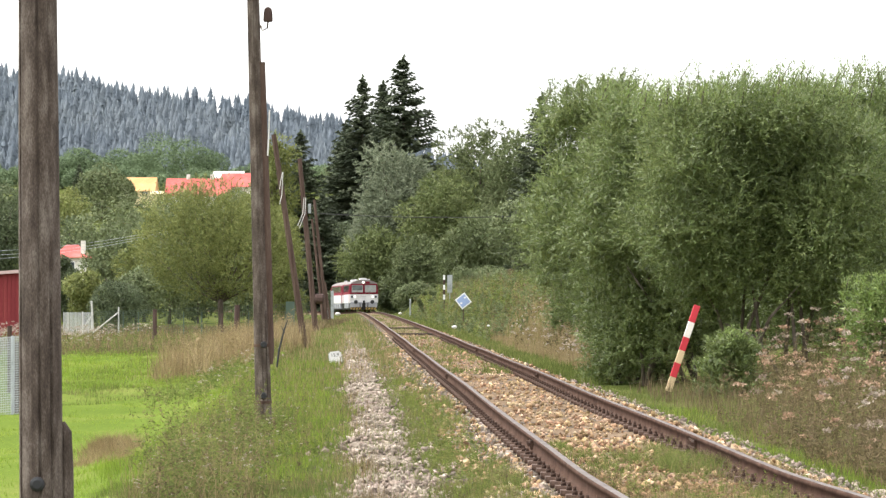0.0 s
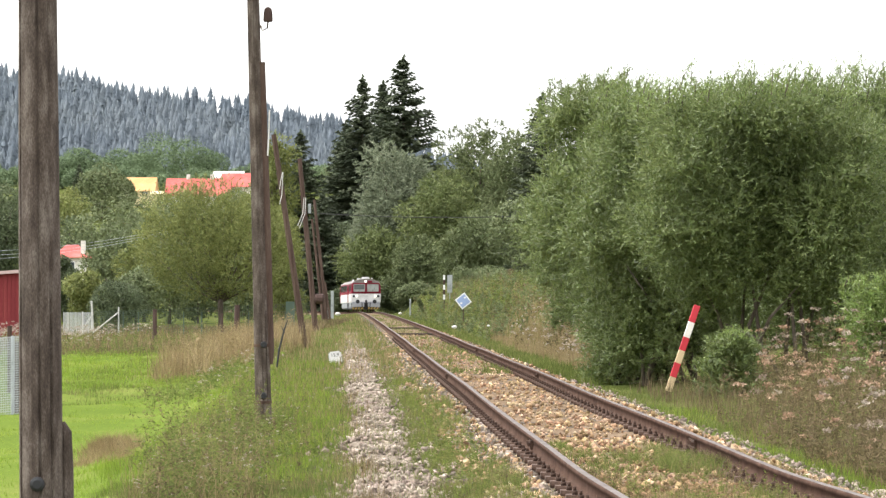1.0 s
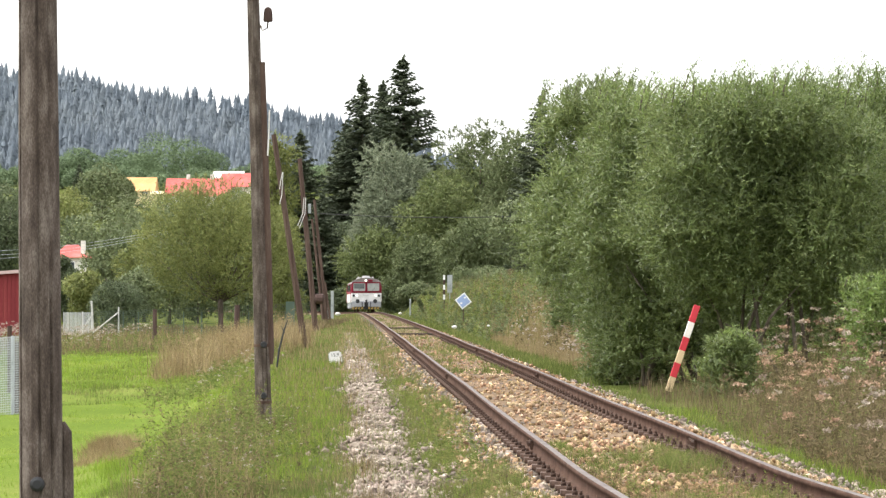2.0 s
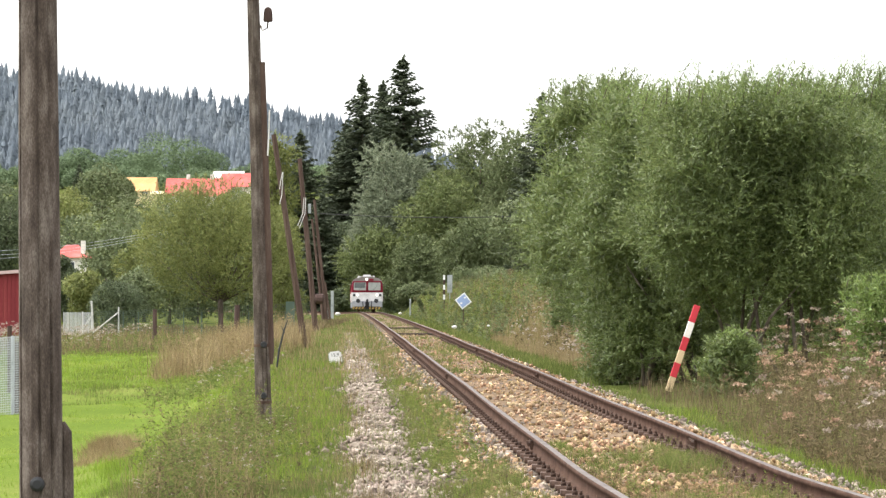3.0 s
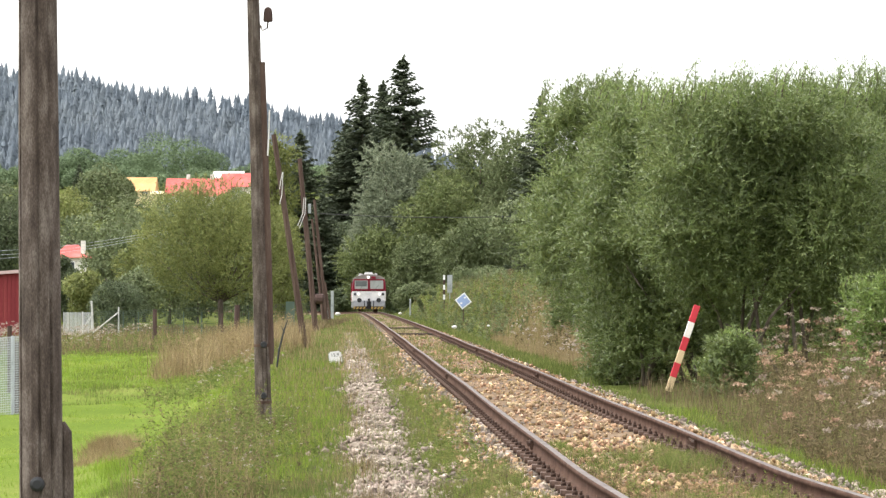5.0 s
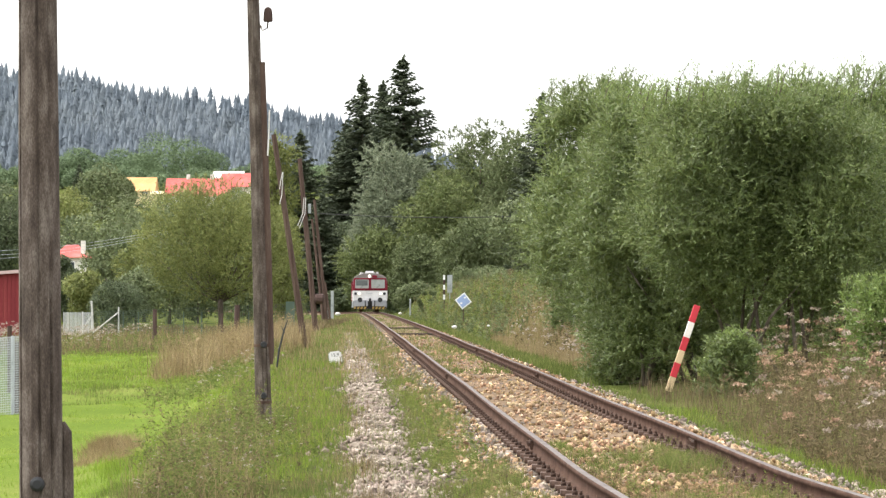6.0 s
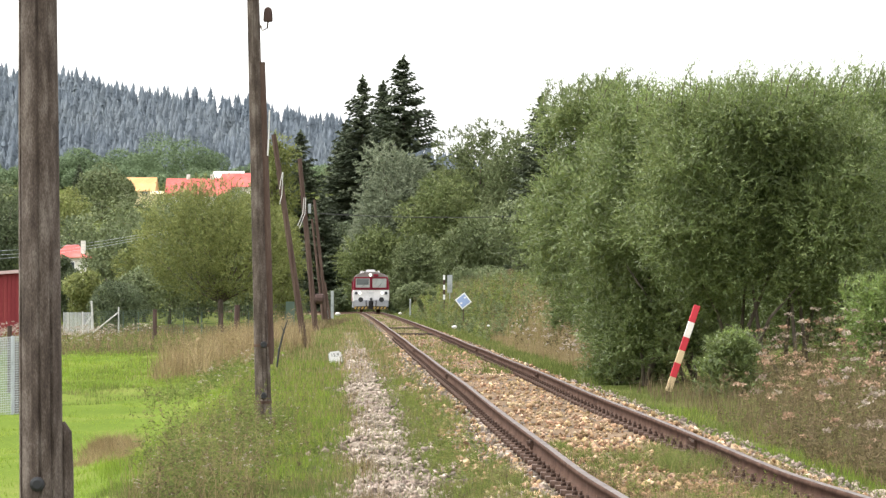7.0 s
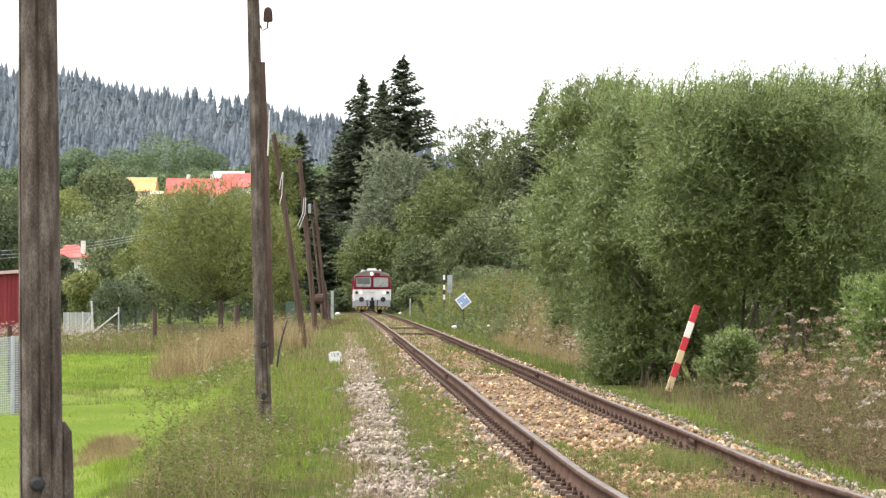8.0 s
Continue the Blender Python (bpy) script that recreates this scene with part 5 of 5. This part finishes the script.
def build_trees():
    # tall dark spruces behind the bend
    for px, py, y, w, v, lab in (
        (714, 98, 440, 20, 0, "tall dark spruce standing behind the willows"),
        (641, 133, 452, 17, 1, "tall dark spruce with sparse upper branches"),
        (678, 142, 466, 17, 0, "dark spruce between two taller ones"),
        (612, 215, 458, 14, 1, "dark spruce behind the poles"),
        (531, 230, 445, 15.5, 1, "dense dark spruce behind the leaning poles"),
        (571, 340, 432, 9.5, 0, "smaller dark spruce near the bend"),
        (960, 163, 330, 11.0, 0, "dark spruce top showing over the willows"),
        (140, 290, 640, 5.0, 1, "small dark spruce on the slope"),
    ):
        spruce(at(px, 0, y).x, y, up(px, py, y), w, lab, v)
    # grey willow and broad trees closing the view
    g = "trees behind the bend"
    planted(692, 246, 400, 160, 34000, .36, "grey_leaf", "large grey-green willow with rounded crown", 2, clumps=34, twig=.6, thin=.42, droop=.3, group=g)
    planted(850, 207, 395, 175, 34000, .36, "leaf", "broad green tree with an uneven crown", 2, clumps=34, twig=.6, thin=.42, group=g)
    planted(770, 300, 380, 150, 24000, .36, "leaf_olive", "green tree with layered drooping branches", 1, clumps=34, twig=.6, thin=.42, droop=.5, group=g)
    planted(925, 228, 350, 140, 26000, .33, "leaf", "green tree rising above the bank", .5, clumps=34, twig=.6, thin=.42, group=g)
    planted(660, 400, 390, 110, 14000, .34, "leaf_olive", "green tree beside the bend", .2, clumps=36, twig=.8, thin=.42, group=g)
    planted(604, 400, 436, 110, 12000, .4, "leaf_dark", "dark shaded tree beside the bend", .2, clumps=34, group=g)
    planted(735, 420, 372, 110, 13000, .34, "leaf", "green tree beside the bend", .2, clumps=36, twig=.8, thin=.42, group=g)
    planted(850, 380, 340, 150, 20000, .30, "leaf", "spreading green tree above the bank", .2, clumps=34, twig=.6, thin=.42, group=g)
    for px, py, y, w, mt, lab in (
        (730, 498, 355, 70, "leaf", "low green shrub at the foot of the trees"),
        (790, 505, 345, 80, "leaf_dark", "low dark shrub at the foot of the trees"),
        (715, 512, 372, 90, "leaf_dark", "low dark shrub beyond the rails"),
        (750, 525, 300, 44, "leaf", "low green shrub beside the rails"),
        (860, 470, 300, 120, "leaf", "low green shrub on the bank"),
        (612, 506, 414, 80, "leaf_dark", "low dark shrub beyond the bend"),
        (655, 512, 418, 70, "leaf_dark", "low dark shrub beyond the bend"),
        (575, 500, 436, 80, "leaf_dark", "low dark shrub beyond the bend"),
        (768, 545, 240, 46, "leaf", "low green shrub on the bank"),
        (815, 508, 262, 70, "grey_leaf", "low grey-green shrub on the bank"),
        (870, 496, 230, 90, "leaf", "low green shrub on the bank"),
        (915, 500, 185, 80, "grey_leaf", "low grey-green shrub on the bank"),
        (905, 545, 135, 60, "leaf", "low leafy shrub on the bank"),
    ):
        planted(px, py, y, w, 5000, .0009 * y, mt, lab, -.2, name="bush", clumps=26, group="shrubs")
    # round garden tree and its neighbours
    planted(390, 326, 162, 278, 44000, .185, "leaf_light", "round-crowned light green willow in the garden", 1.9, clumps=70, r0=.12, fork=1.75, thin=.28, droop=.0, twig=.6, group="garden trees")
    planted(492, 232, 215, 80, 16000, .20, "leaf_light", "tall light green tree behind the line poles", .5, clumps=36, twig=.6, group="garden trees")
    planted(500, 375, 178, 80, 14000, .15, "leaf_light", "slim light green garden tree", .2, clumps=30, twig=.5, thin=.3, group="garden trees")
    planted(592, 290, 475, 80, 12000, .24, "leaf", "green tree behind the leaning poles", .2, clumps=30, group="garden trees")
    planted(205, 500, 190, 110, 9000, .14, "leaf_dark", "dark clipped shrub behind the fence", 0, name="bush", clumps=34, group="shrubs")
    planted(0, 332, 250, 130, 18000, .2, "leaf_dark", "dark green tree above the red shed", .2, clumps=36, group="garden trees")
    planted(112, 448, 240, 60, 9000, .18, "leaf_dark", "dark shrub beside the small house", .2, name="bush", clumps=26, group="shrubs")
    for px, py, y, w, mt, lab in (
        (205, 400, 262, 130, "leaf", "green orchard tree behind the fence"),
        (255, 405, 252, 110, "leaf_light", "green orchard tree behind the fence"),
        (300, 430, 235, 120, "leaf", "green orchard tree behind the fence"),
        (150, 480, 235, 70, "leaf_light", "light green orchard tree"),
        (240, 470, 225, 90, "leaf", "green orchard tree behind the fence"),
        (440, 440, 235, 120, "leaf", "green orchard tree behind the fence"),
        (350, 470, 250, 140, "leaf", "green orchard tree behind the fence"),
        (195, 352, 380, 150, "leaf", "green tree below the houses"),
        (130, 380, 390, 100, "leaf_dark", "dark green tree below the houses"),
        (270, 358, 400, 110, "leaf", "green tree below the houses"),
        (330, 352, 430, 150, "leaf", "green tree below the houses"),
        (430, 345, 430, 130, "leaf", "green tree below the houses"),
        (125, 328, 470, 80, "leaf_light", "light green tree on the slope"),
        (60, 345, 470, 120, "leaf", "green tree on the slope"),
        (5, 322, 500, 130, "leaf", "green tree on the slope"),
        (110, 345, 440, 80, "leaf_light", "light green tree on the slope"),
        (240, 345, 560, 100, "leaf", "green tree among the houses"),
        (180, 292, 600, 100, "leaf", "green tree among the houses"),
        (222, 318, 622, 40, "leaf", "green tree among the houses"),
        (325, 340, 570, 120, "leaf", "green tree among the houses"),
        (420, 338, 570, 120, "leaf", "green tree among the houses"),
        (285, 315, 700, 60, "leaf_dark", "green tree between the houses"),
    ):
        planted(px, py, y, w, 4400, .235 * (y / 200) ** .8, mt, lab, .2, clumps=30, group="trees on the slope")
    for px, py, y, w in ((310, 238, 740, 150), (365, 262, 745, 80), (255, 275, 760, 90), (205, 265, 780, 80), (150, 262, 790, 80), (110, 275, 770, 70), (60, 282, 760, 100), (10, 292, 760, 110), (-20, 300, 700, 80), (420, 300, 760, 100), (470, 285, 740, 120), (560, 290, 680, 130), (340, 298, 700, 160), (240, 298, 720, 120), (160, 300, 730, 120)):
        planted(px, py, y, w, 5500, .55, "far_leaf", "pale green tree at the foot of the hill", .2, clumps=34, group="trees at the hill foot")
    # willows along the track
    willow_bush(at(1355, 0, 61).x, 61, up(1355, 135, 61), 5.2, 4.4, 146000, .092, M["willow"], "dense green willow thicket beside the track", 80, low=1.5, hem=.24, skirt=.24, tip=M["willow_light"])
    willow_bush(at(1170, 0, 64).x, 64, up(1170, 155, 64), 4.0, 4.2, 108000, .094, M["willow"], "dense green willow thicket beside the track", 46, low=.7, tip=M["willow_light"], skirt=.26, shift=.2, hem=.10)
    willow_bush(at(1560, 0, 67).x, 67, up(1560, 118, 67), 5.2, 4.4, 104000, .094, M["willow"], "tall green willow thicket beyond the bank", 90, low=.1, tip=M["willow_light"])
    willow_bush(at(1062, 0, 88).x, 88, up(1062, 138, 88), 4.3, 4.2, 62000, .135, M["willow"], "leaning green willow beside the bank", 40, low=1.1, tip=M["willow"], skirt=.24, shift=.6, hem=.15)
    willow_bush(at(1430, 0, 73).x, 73, up(1430, 165, 73), 6.5, 3.6, 50000, .15, M["willow"], "shaded green willow at the back of the thicket", 20, low=.1, pieces=4, tip=M["willow"])
    willow_bush(at(1200, 0, 75).x, 75, up(1200, 190, 75), 4.2, 3.4, 32000, .15, M["willow"], "shaded green willow at the back of the thicket", 12, low=.1, pieces=4, tip=M["willow"])
    willow_bush(at(985, 0, 104).x, 104, up(985, 300, 104), 2.4, 2.6, 18000, .12, M["willow"], "small green willow on the bank", 14, low=1.0, pieces=4, skirt=.2, shift=.4)
    willow_bush(at(1128, 0, 62).x, 65, 1.8, 1.9, 1.6, 14000, .10, M["willow"], "low green willow growth at the thicket's foot", 5, low=.05, pieces=3, skirt=.36, hem=.03)
    willow_bush(at(1296, 0, 54).x, 54, 1.05, 1.15, 1.0, 9000, .085, M["willow"], "small leafy shrub at the verge", 12, low=.05, pieces=3, tip=M["willow_light"])
    broad_tree(at(960, 0, 150).x, 150, 3.6, 4.2, 0, 9000, .18, M["leaf"], "grey-green shrub on the bank", name="bush", clumps=34, group="shrubs")
    willow_bush(at(1570, 0, 52).x, 52, 1.6, 1.6, 1.4, 10000, .08, M["willow_light"], "light green sapling on the bank", 10, low=.2, pieces=3)


def build_grass():
    grass("lawn_grass", 80000, -12, -4.3, 28, 74, .08, .006, M["lawn"], "short bright green mown garden lawn", .8)
    grass("rough_lawn_grass", 30000, -16, -4.6, 71, 120, .17, .007, M["lawn"], "longer green grass beyond the mown lawn", .6)
    grass("verge_grass", 56000, -4.7, -2.5, 19, 75, .12, .005, M["verge"], "short green verge grass", .6, fray=.15)
    grass("verge_green_grass", 52000, -4.7, -2.6, 30, 80, .12, .005, M["lawn"], "fresh green grass on the verge", .6, holes=.2, fray=.3)
    grass("verge_dry_grass", 9000, -3.8, -2.3, 19, 70, .16, .004, M["dry"], "dry stalks in the verge", holes=.4, fray=.2)
    grass("verge_brown_grass", 14000, -4.3, -2.3, 22, 62, .17, .004, M["weed"], "brownish seeding grass in the verge", .8, holes=.42, fray=.2)
    grass("strip_brown_grass", 8000, -1.8, -1.1, 22, 62, .13, .004, M["weed"], "brownish seeding grass beside the rail", .8, holes=.5, fray=.1)
    grass("strip_grass", 32000, -1.72, -1.12, 19, 90, .12, .004, M["verge"], "thin grass strip beside the rail", .6, holes=.34, fray=.12)
    grass("strip_green_grass", 9000, -1.65, -1.15, 24, 60, .10, .004, M["lawn"], "fresh green tufts beside the rail", .6, holes=.5, fray=.12)
    grass("path_grass", 13000, -2.7, -1.6, 19, 120, .08, .004, M["verge"], "sparse grass tufts in the gravel", .6, holes=.45)
    grass("track_grass", 13000, -.6, 1.2, 20, 33, .12, .004, M["verge"], "weed tufts growing between the rails", .9, clumps=24, sx=.12, sy=.6)
    grass("track_dry_grass", 6000, -.6, 1.2, 20, 29, .12, .004, M["dry"], "dry tufts growing between the rails", clumps=14, sx=.2, sy=.8)
    n = 420
    y = even_y(n, 20, 31)
    weeds("track_green_weeds", track_x(y) + rng.uniform(-.6, 1.3, n), y, rng.uniform(.04, .16, n), .045, 22, M["verge"], "low green weeds between the rails")
    n = 520
    y = even_y(n, 20, 30)
    weeds("track_weeds", track_x(y) + rng.uniform(-.6, 1.25, n), y, rng.uniform(.04, .17, n), .035, 20, M["weed"], "low brown weeds between the rails")
    grass("far_track_grass", 16000, -.62, .62, 62, 260, .10, .008, M["verge"], "grass patches between the far rails", holes=.62)
    grass("right_verge_grass", 40000, 2.0, 3.7, 19, 85, .11, .005, M["verge"], "green grass along the foot of the bank", holes=.1)
    grass("foot_green_grass", 9000, 2.0, 3.3, 21, 52, .15, .005, M["lawn"], "fresh green tufts along the foot of the bank", .8, holes=.42)
    grass("bank_weeds", 26000, 2.6, 8.5, 22, 62, .42, .005, M["weed"], "tall brownish weeds on the bank", .5)
    grass("near_bank_weeds", 14000, 2.2, 5.5, 21, 42, .34, .004, M["weed"], "brownish weeds at the foot of the bank", .9, holes=.25)
    grass("near_bank_dry", 5000, 2.2, 5.5, 21, 42, .36, .004, M["dry"], "dry stalks at the foot of the bank", .8, holes=.4)
    grass("bank_dry_stalks", 5000, 3.3, 8.5, 22, 62, .50, .004, M["dry"], "dry pale stalks on the bank", .3)
    grass("far_bank_grass", 40000, 1.9, 9.0, 75, 330, .17, .009, M["verge"], "long grass covering the far bank")
    grass("far_bank_green", 20000, 1.7, 4.0, 62, 330, .2, .009, M["verge"], "green grass covering the far bank", holes=.2)
    grass("bank_dry_grass", 14000, 2.7, 7.5, 72, 230, .3, .006, M["dry"], "dry yellow grass on the bank", .3, holes=.25)
    grass("bank_tan_grass", 24000, 2.6, 6.5, 74, 122, .36, .006, M["dry"], "tan dry grass in front of the willows", .3, holes=.12)
    grass("far_left_grass", 36000, -9.0, -2.6, 62, 330, .14, .008, M["verge"], "rough grass along the left of the track", holes=.05)
    grass("far_strip_grass", 8000, -1.8, -1.05, 85, 330, .12, .008, M["verge"], "rough grass strip beside the far rail", holes=.3)
    grass("far_path_grass", 5000, -2.6, -1.7, 95, 330, .10, .008, M["verge"], "grass closing over the far path", holes=.15)
    grass("far_left_dry", 5000, -5.0, -1.1, 62, 260, .24, .007, M["dry"], "dry grass along the left of the track", holes=.35)
    grass("reed_grass", 9000, -6.8, -4.3, 81, 108, .9, .006, M["dry"], "tall beige dry grass at the lawn's end", .5, absolute=True, clumps=34, sx=.22, sy=2.2)
    grass("meadow_grass", 34000, -24, -5.5, 112, 210, .28, .010, M["weed"], "unmown meadow grass before the fence", absolute=True)
    grass("meadow_dry", 9000, -24, -5.5, 120, 170, .38, .008, M["dry"], "dry meadow stalks before the fence", absolute=True, holes=.25)
    grass("lawn_dry_tuft", 4200, -4.35, -3.65, 37, 42, .20, .004, M["dry"], "dry tuft at the lawn's edge", .9, absolute=True, clumps=7, sx=.14, sy=.45)
    grass("lawn_tufts", 6000, -14, -5.2, 72, 110, .15, .006, M["verge"], "darker uneven tufts in the lawn", absolute=True, clumps=46, sx=.35, sy=1.6)
    # leafy weeds: verge clump, strip beside the rail, bank
    for n, mt, name, lab in ((260, "weed", "verge_brown_weeds", "brownish leafy weeds at the lawn's edge"), (560, "verge", "verge_green_weeds", "grey-green leafy weeds at the lawn's edge")):
        y = even_y(n, 25, 47)
        edge = lawn_edge(y) + .25
        x = edge + np.abs(rng.normal(size=n)) * .42
        tall = np.clip(1.15 - (x - edge) * .75, .22, 1) * (.45 + .9 * patchy(x, y * .4, .45))
        weeds(name, x, y, rng.uniform(.14, 1.0, n) * tall, .050, 40, M[mt], lab)
    grass("verge_stalks", 900, -4.3, -3.3, 25, 46, .45, .003, M["dry"], "thin dry flower stalks at the lawn's edge", .9, holes=.4)
    n = 500
    y, x = rng.uniform(80, 107, n), rng.uniform(-6.8, -4.35, n)
    keep = patchy(x, y * .2, .5) > .35
    x, y = x[keep], y[keep]
    weeds("reed_plumes", x, y, rng.uniform(.6, 1.2, len(x)), .12, 26, M["dry"], "feathery beige grass plumes at the lawn's end")
    n = 60
    y, x = rng.uniform(112, 190, n), None
    x = track_x(y) + rng.uniform(2.3, 4.0, n)
    weeds("sign_weeds", x, y, rng.uniform(.3, .9, n), .2, 30, M["leaf"], "green leafy weeds beside the sign")
    n = 260
    y, x = rng.uniform(60, 98, n), rng.uniform(-5.3, -4.1, n)
    weeds("pole_weeds", x, y, rng.uniform(.15, .5, n), .10, 24, M["verge"], "green leafy weeds near the poles")
    n = 420
    y = even_y(n, 24, 60)
    weeds("strip_weeds", track_x(y) + rng.normal(-1.45, .16, n), y, rng.uniform(.06, .2, n), .05, 22, M["verge"], "low leafy weeds beside the rail")
    n = 3800
    y = even_y(n, 22, 60)
    u = np.where(y > 40, 3.3, 2.3) + 5 * rng.random(n)
    h = rng.uniform(.25, .8, n) * np.clip(.6 + (u - 2.6) * .34, .5, 1.7)
    tips = weeds("bank_leafy_weeds", track_x(y) + u, y, h, .095, 22, M["weed"], "tall faded leafy weeds on the bank")
    k = rng.random(n) * .5 + .5 * patchy(tips[:, 0], tips[:, 1] * .3, .7)
    k = np.where((tips[:, 1] < 42) & (rng.random(n) < .65), .5, k)
    for lo, hi, name, mt, lab in ((0, .35, "rosy_seed_heads", "rosy", "faded rosy seed heads on the bank"), (.70, 1.1, "pale_seed_heads", "umbel", "pale faded flower umbels on the bank")):
        q = tips[(k >= lo) & (k < hi)]
        v, f = heads(q[:, 0], q[:, 1], q[:, 2], rng.uniform(.035, .10, len(q)), 26)
        obj(name, mesh_np(name, v, f, M[mt]), label=lab, category="flowers", kind="stuff")
    for m, mt, lo, hi, tall, name in ((900, "leaf", 2.3, 7.5, .7, "bank_green_weeds"), (700, "verge", 2.2, 7.0, .6, "bank_leafy_grass"), (300, "weed", 2.5, 7.5, .8, "bank_faded_weeds")):
        y = even_y(m, 118, 290)
        weeds(name, track_x(y) + rng.uniform(lo, hi, m), y, rng.uniform(.2, tall, m), .17, 26, M[mt], "leafy undergrowth covering the far bank")
    n = 3000
    y = even_y(n, 21, 46)
    u = 2.3 + 2.6 * rng.random(n) ** .8
    for mt, name, lab, a, b in (("weed", "foot_brown_weeds", "brown feathery weeds at the foot of the bank", 0, 2000), ("verge", "foot_green_weeds", "green leafy weeds at the foot of the bank", 2000, 3000)):
        weeds(name, track_x(y[a:b]) + u[a:b], y[a:b], rng.uniform(.12, .5, b - a) * np.clip(u[a:b] - 1.5, .5, 1.3), .05, 30, M[mt], lab)
    n = 160
    y = even_y(n, 75, 140)
    weeds("far_bank_weeds", track_x(y) + rng.uniform(2.8, 6.5, n), y, rng.uniform(.3, .8, n), .16, 26, M["weed"], "leafy weeds on the far bank")

    n = 700
    y = rng.uniform(108, 150, n)
    weeds("meadow_leafy_weeds", rng.uniform(-20, -9, n), y, rng.uniform(.2, .75, n), .11, 26, M["verge"], "leafy flowering weeds before the fence")

    def flowers(name, n, u0, u1, y0, y1, lift, size, material, label, absolute=False):
        y = even_y(n, y0, y1)
        x = rng.uniform(u0, u1, n) + (0 if absolute else track_x(y))
        v, f = heads(x, y, land(x, y) + lift * rng.uniform(.45, 1.1, n), size * rng.uniform(.6, 1.3, n))
        obj(name, mesh_np(name, v, f, material), label=label, category="flowers", kind="stuff")

    flowers("meadow_flower_heads", 620, -19.5, -12.2, 112, 150, .8, .075, M["white_bloom"], "whitish pink flowers before the fence", True)
    flowers("verge_flower_heads", 210, -4.2, -2.9, 25, 48, .42, .016, M["white_bloom"], "small white flowers in the verge")
    flowers("pole_white_flowers", 70, -4.3, -3.3, 56, 72, .5, .035, M["white_bloom"], "white flowers beside the line pole", True)
    flowers("bank_white_flowers", 260, 2.9, 6.0, 78, 120, .5, .08, M["white_bloom"], "white umbels on the far bank")


# ---- what moves ----
SPEED, START = 10.65, 360.0
LENGTH = 13.97


def on_track(s):
    """Place on the centre line at y = s; along the bend y serves for length."""
    return Vector((float(track_x(s)), s, float(rail_z(s))))


def coach_pose(nose):
    a, b = on_track(nose + LENGTH * .22), on_track(nose + LENGTH * .78)
    d = (b - a).normalized()
    side = Vector((d.y, -d.x, 0)).normalized()
    up = side.cross(d)
    m = Matrix((side, d, up)).transposed().to_4x4()
    m.translation = a - d * (LENGTH * .22)
    return m


def motions():
    for ob, behind in ((railcar, 0.0), (trailer, LENGTH + .75)):
        walk(ob, [(i * .5, coach_pose(START - SPEED * i * .5 + behind)) for i in range(17)])
    for ws, y0 in WHEELS:
        walk(ws, [(i / 30, pose(0, y0, .42) @ Matrix.Rotation(SPEED / .42 * i / 30, 4, "X")) for i in range(241)])
    r = random.Random(5)
    for ob, amp in SWAYING:
        p1, p2, a = r.random() * 6.3, r.random() * 6.3, amp * .55
        walk(ob, [(i * .4, pose(0, 0, 0, a * .4 * math.sin(i * .4 * 2.9 + p2), a * math.sin(i * .4 * 2.2 + p1), 0)) for i in range(21)])


build_ground()
build_lawn()
build_track()
railcar = coach("railcar", "red and white diesel railcar with lit headlights", LENGTH, True)
trailer = coach("trailer_coach", "red and white trailer coach behind the railcar", LENGTH, False)
build_poles()
marker_post()
small_signs()
build_fences()
build_houses()
build_trees()
build_far_forest()
build_grass()
build_stones()
motions()
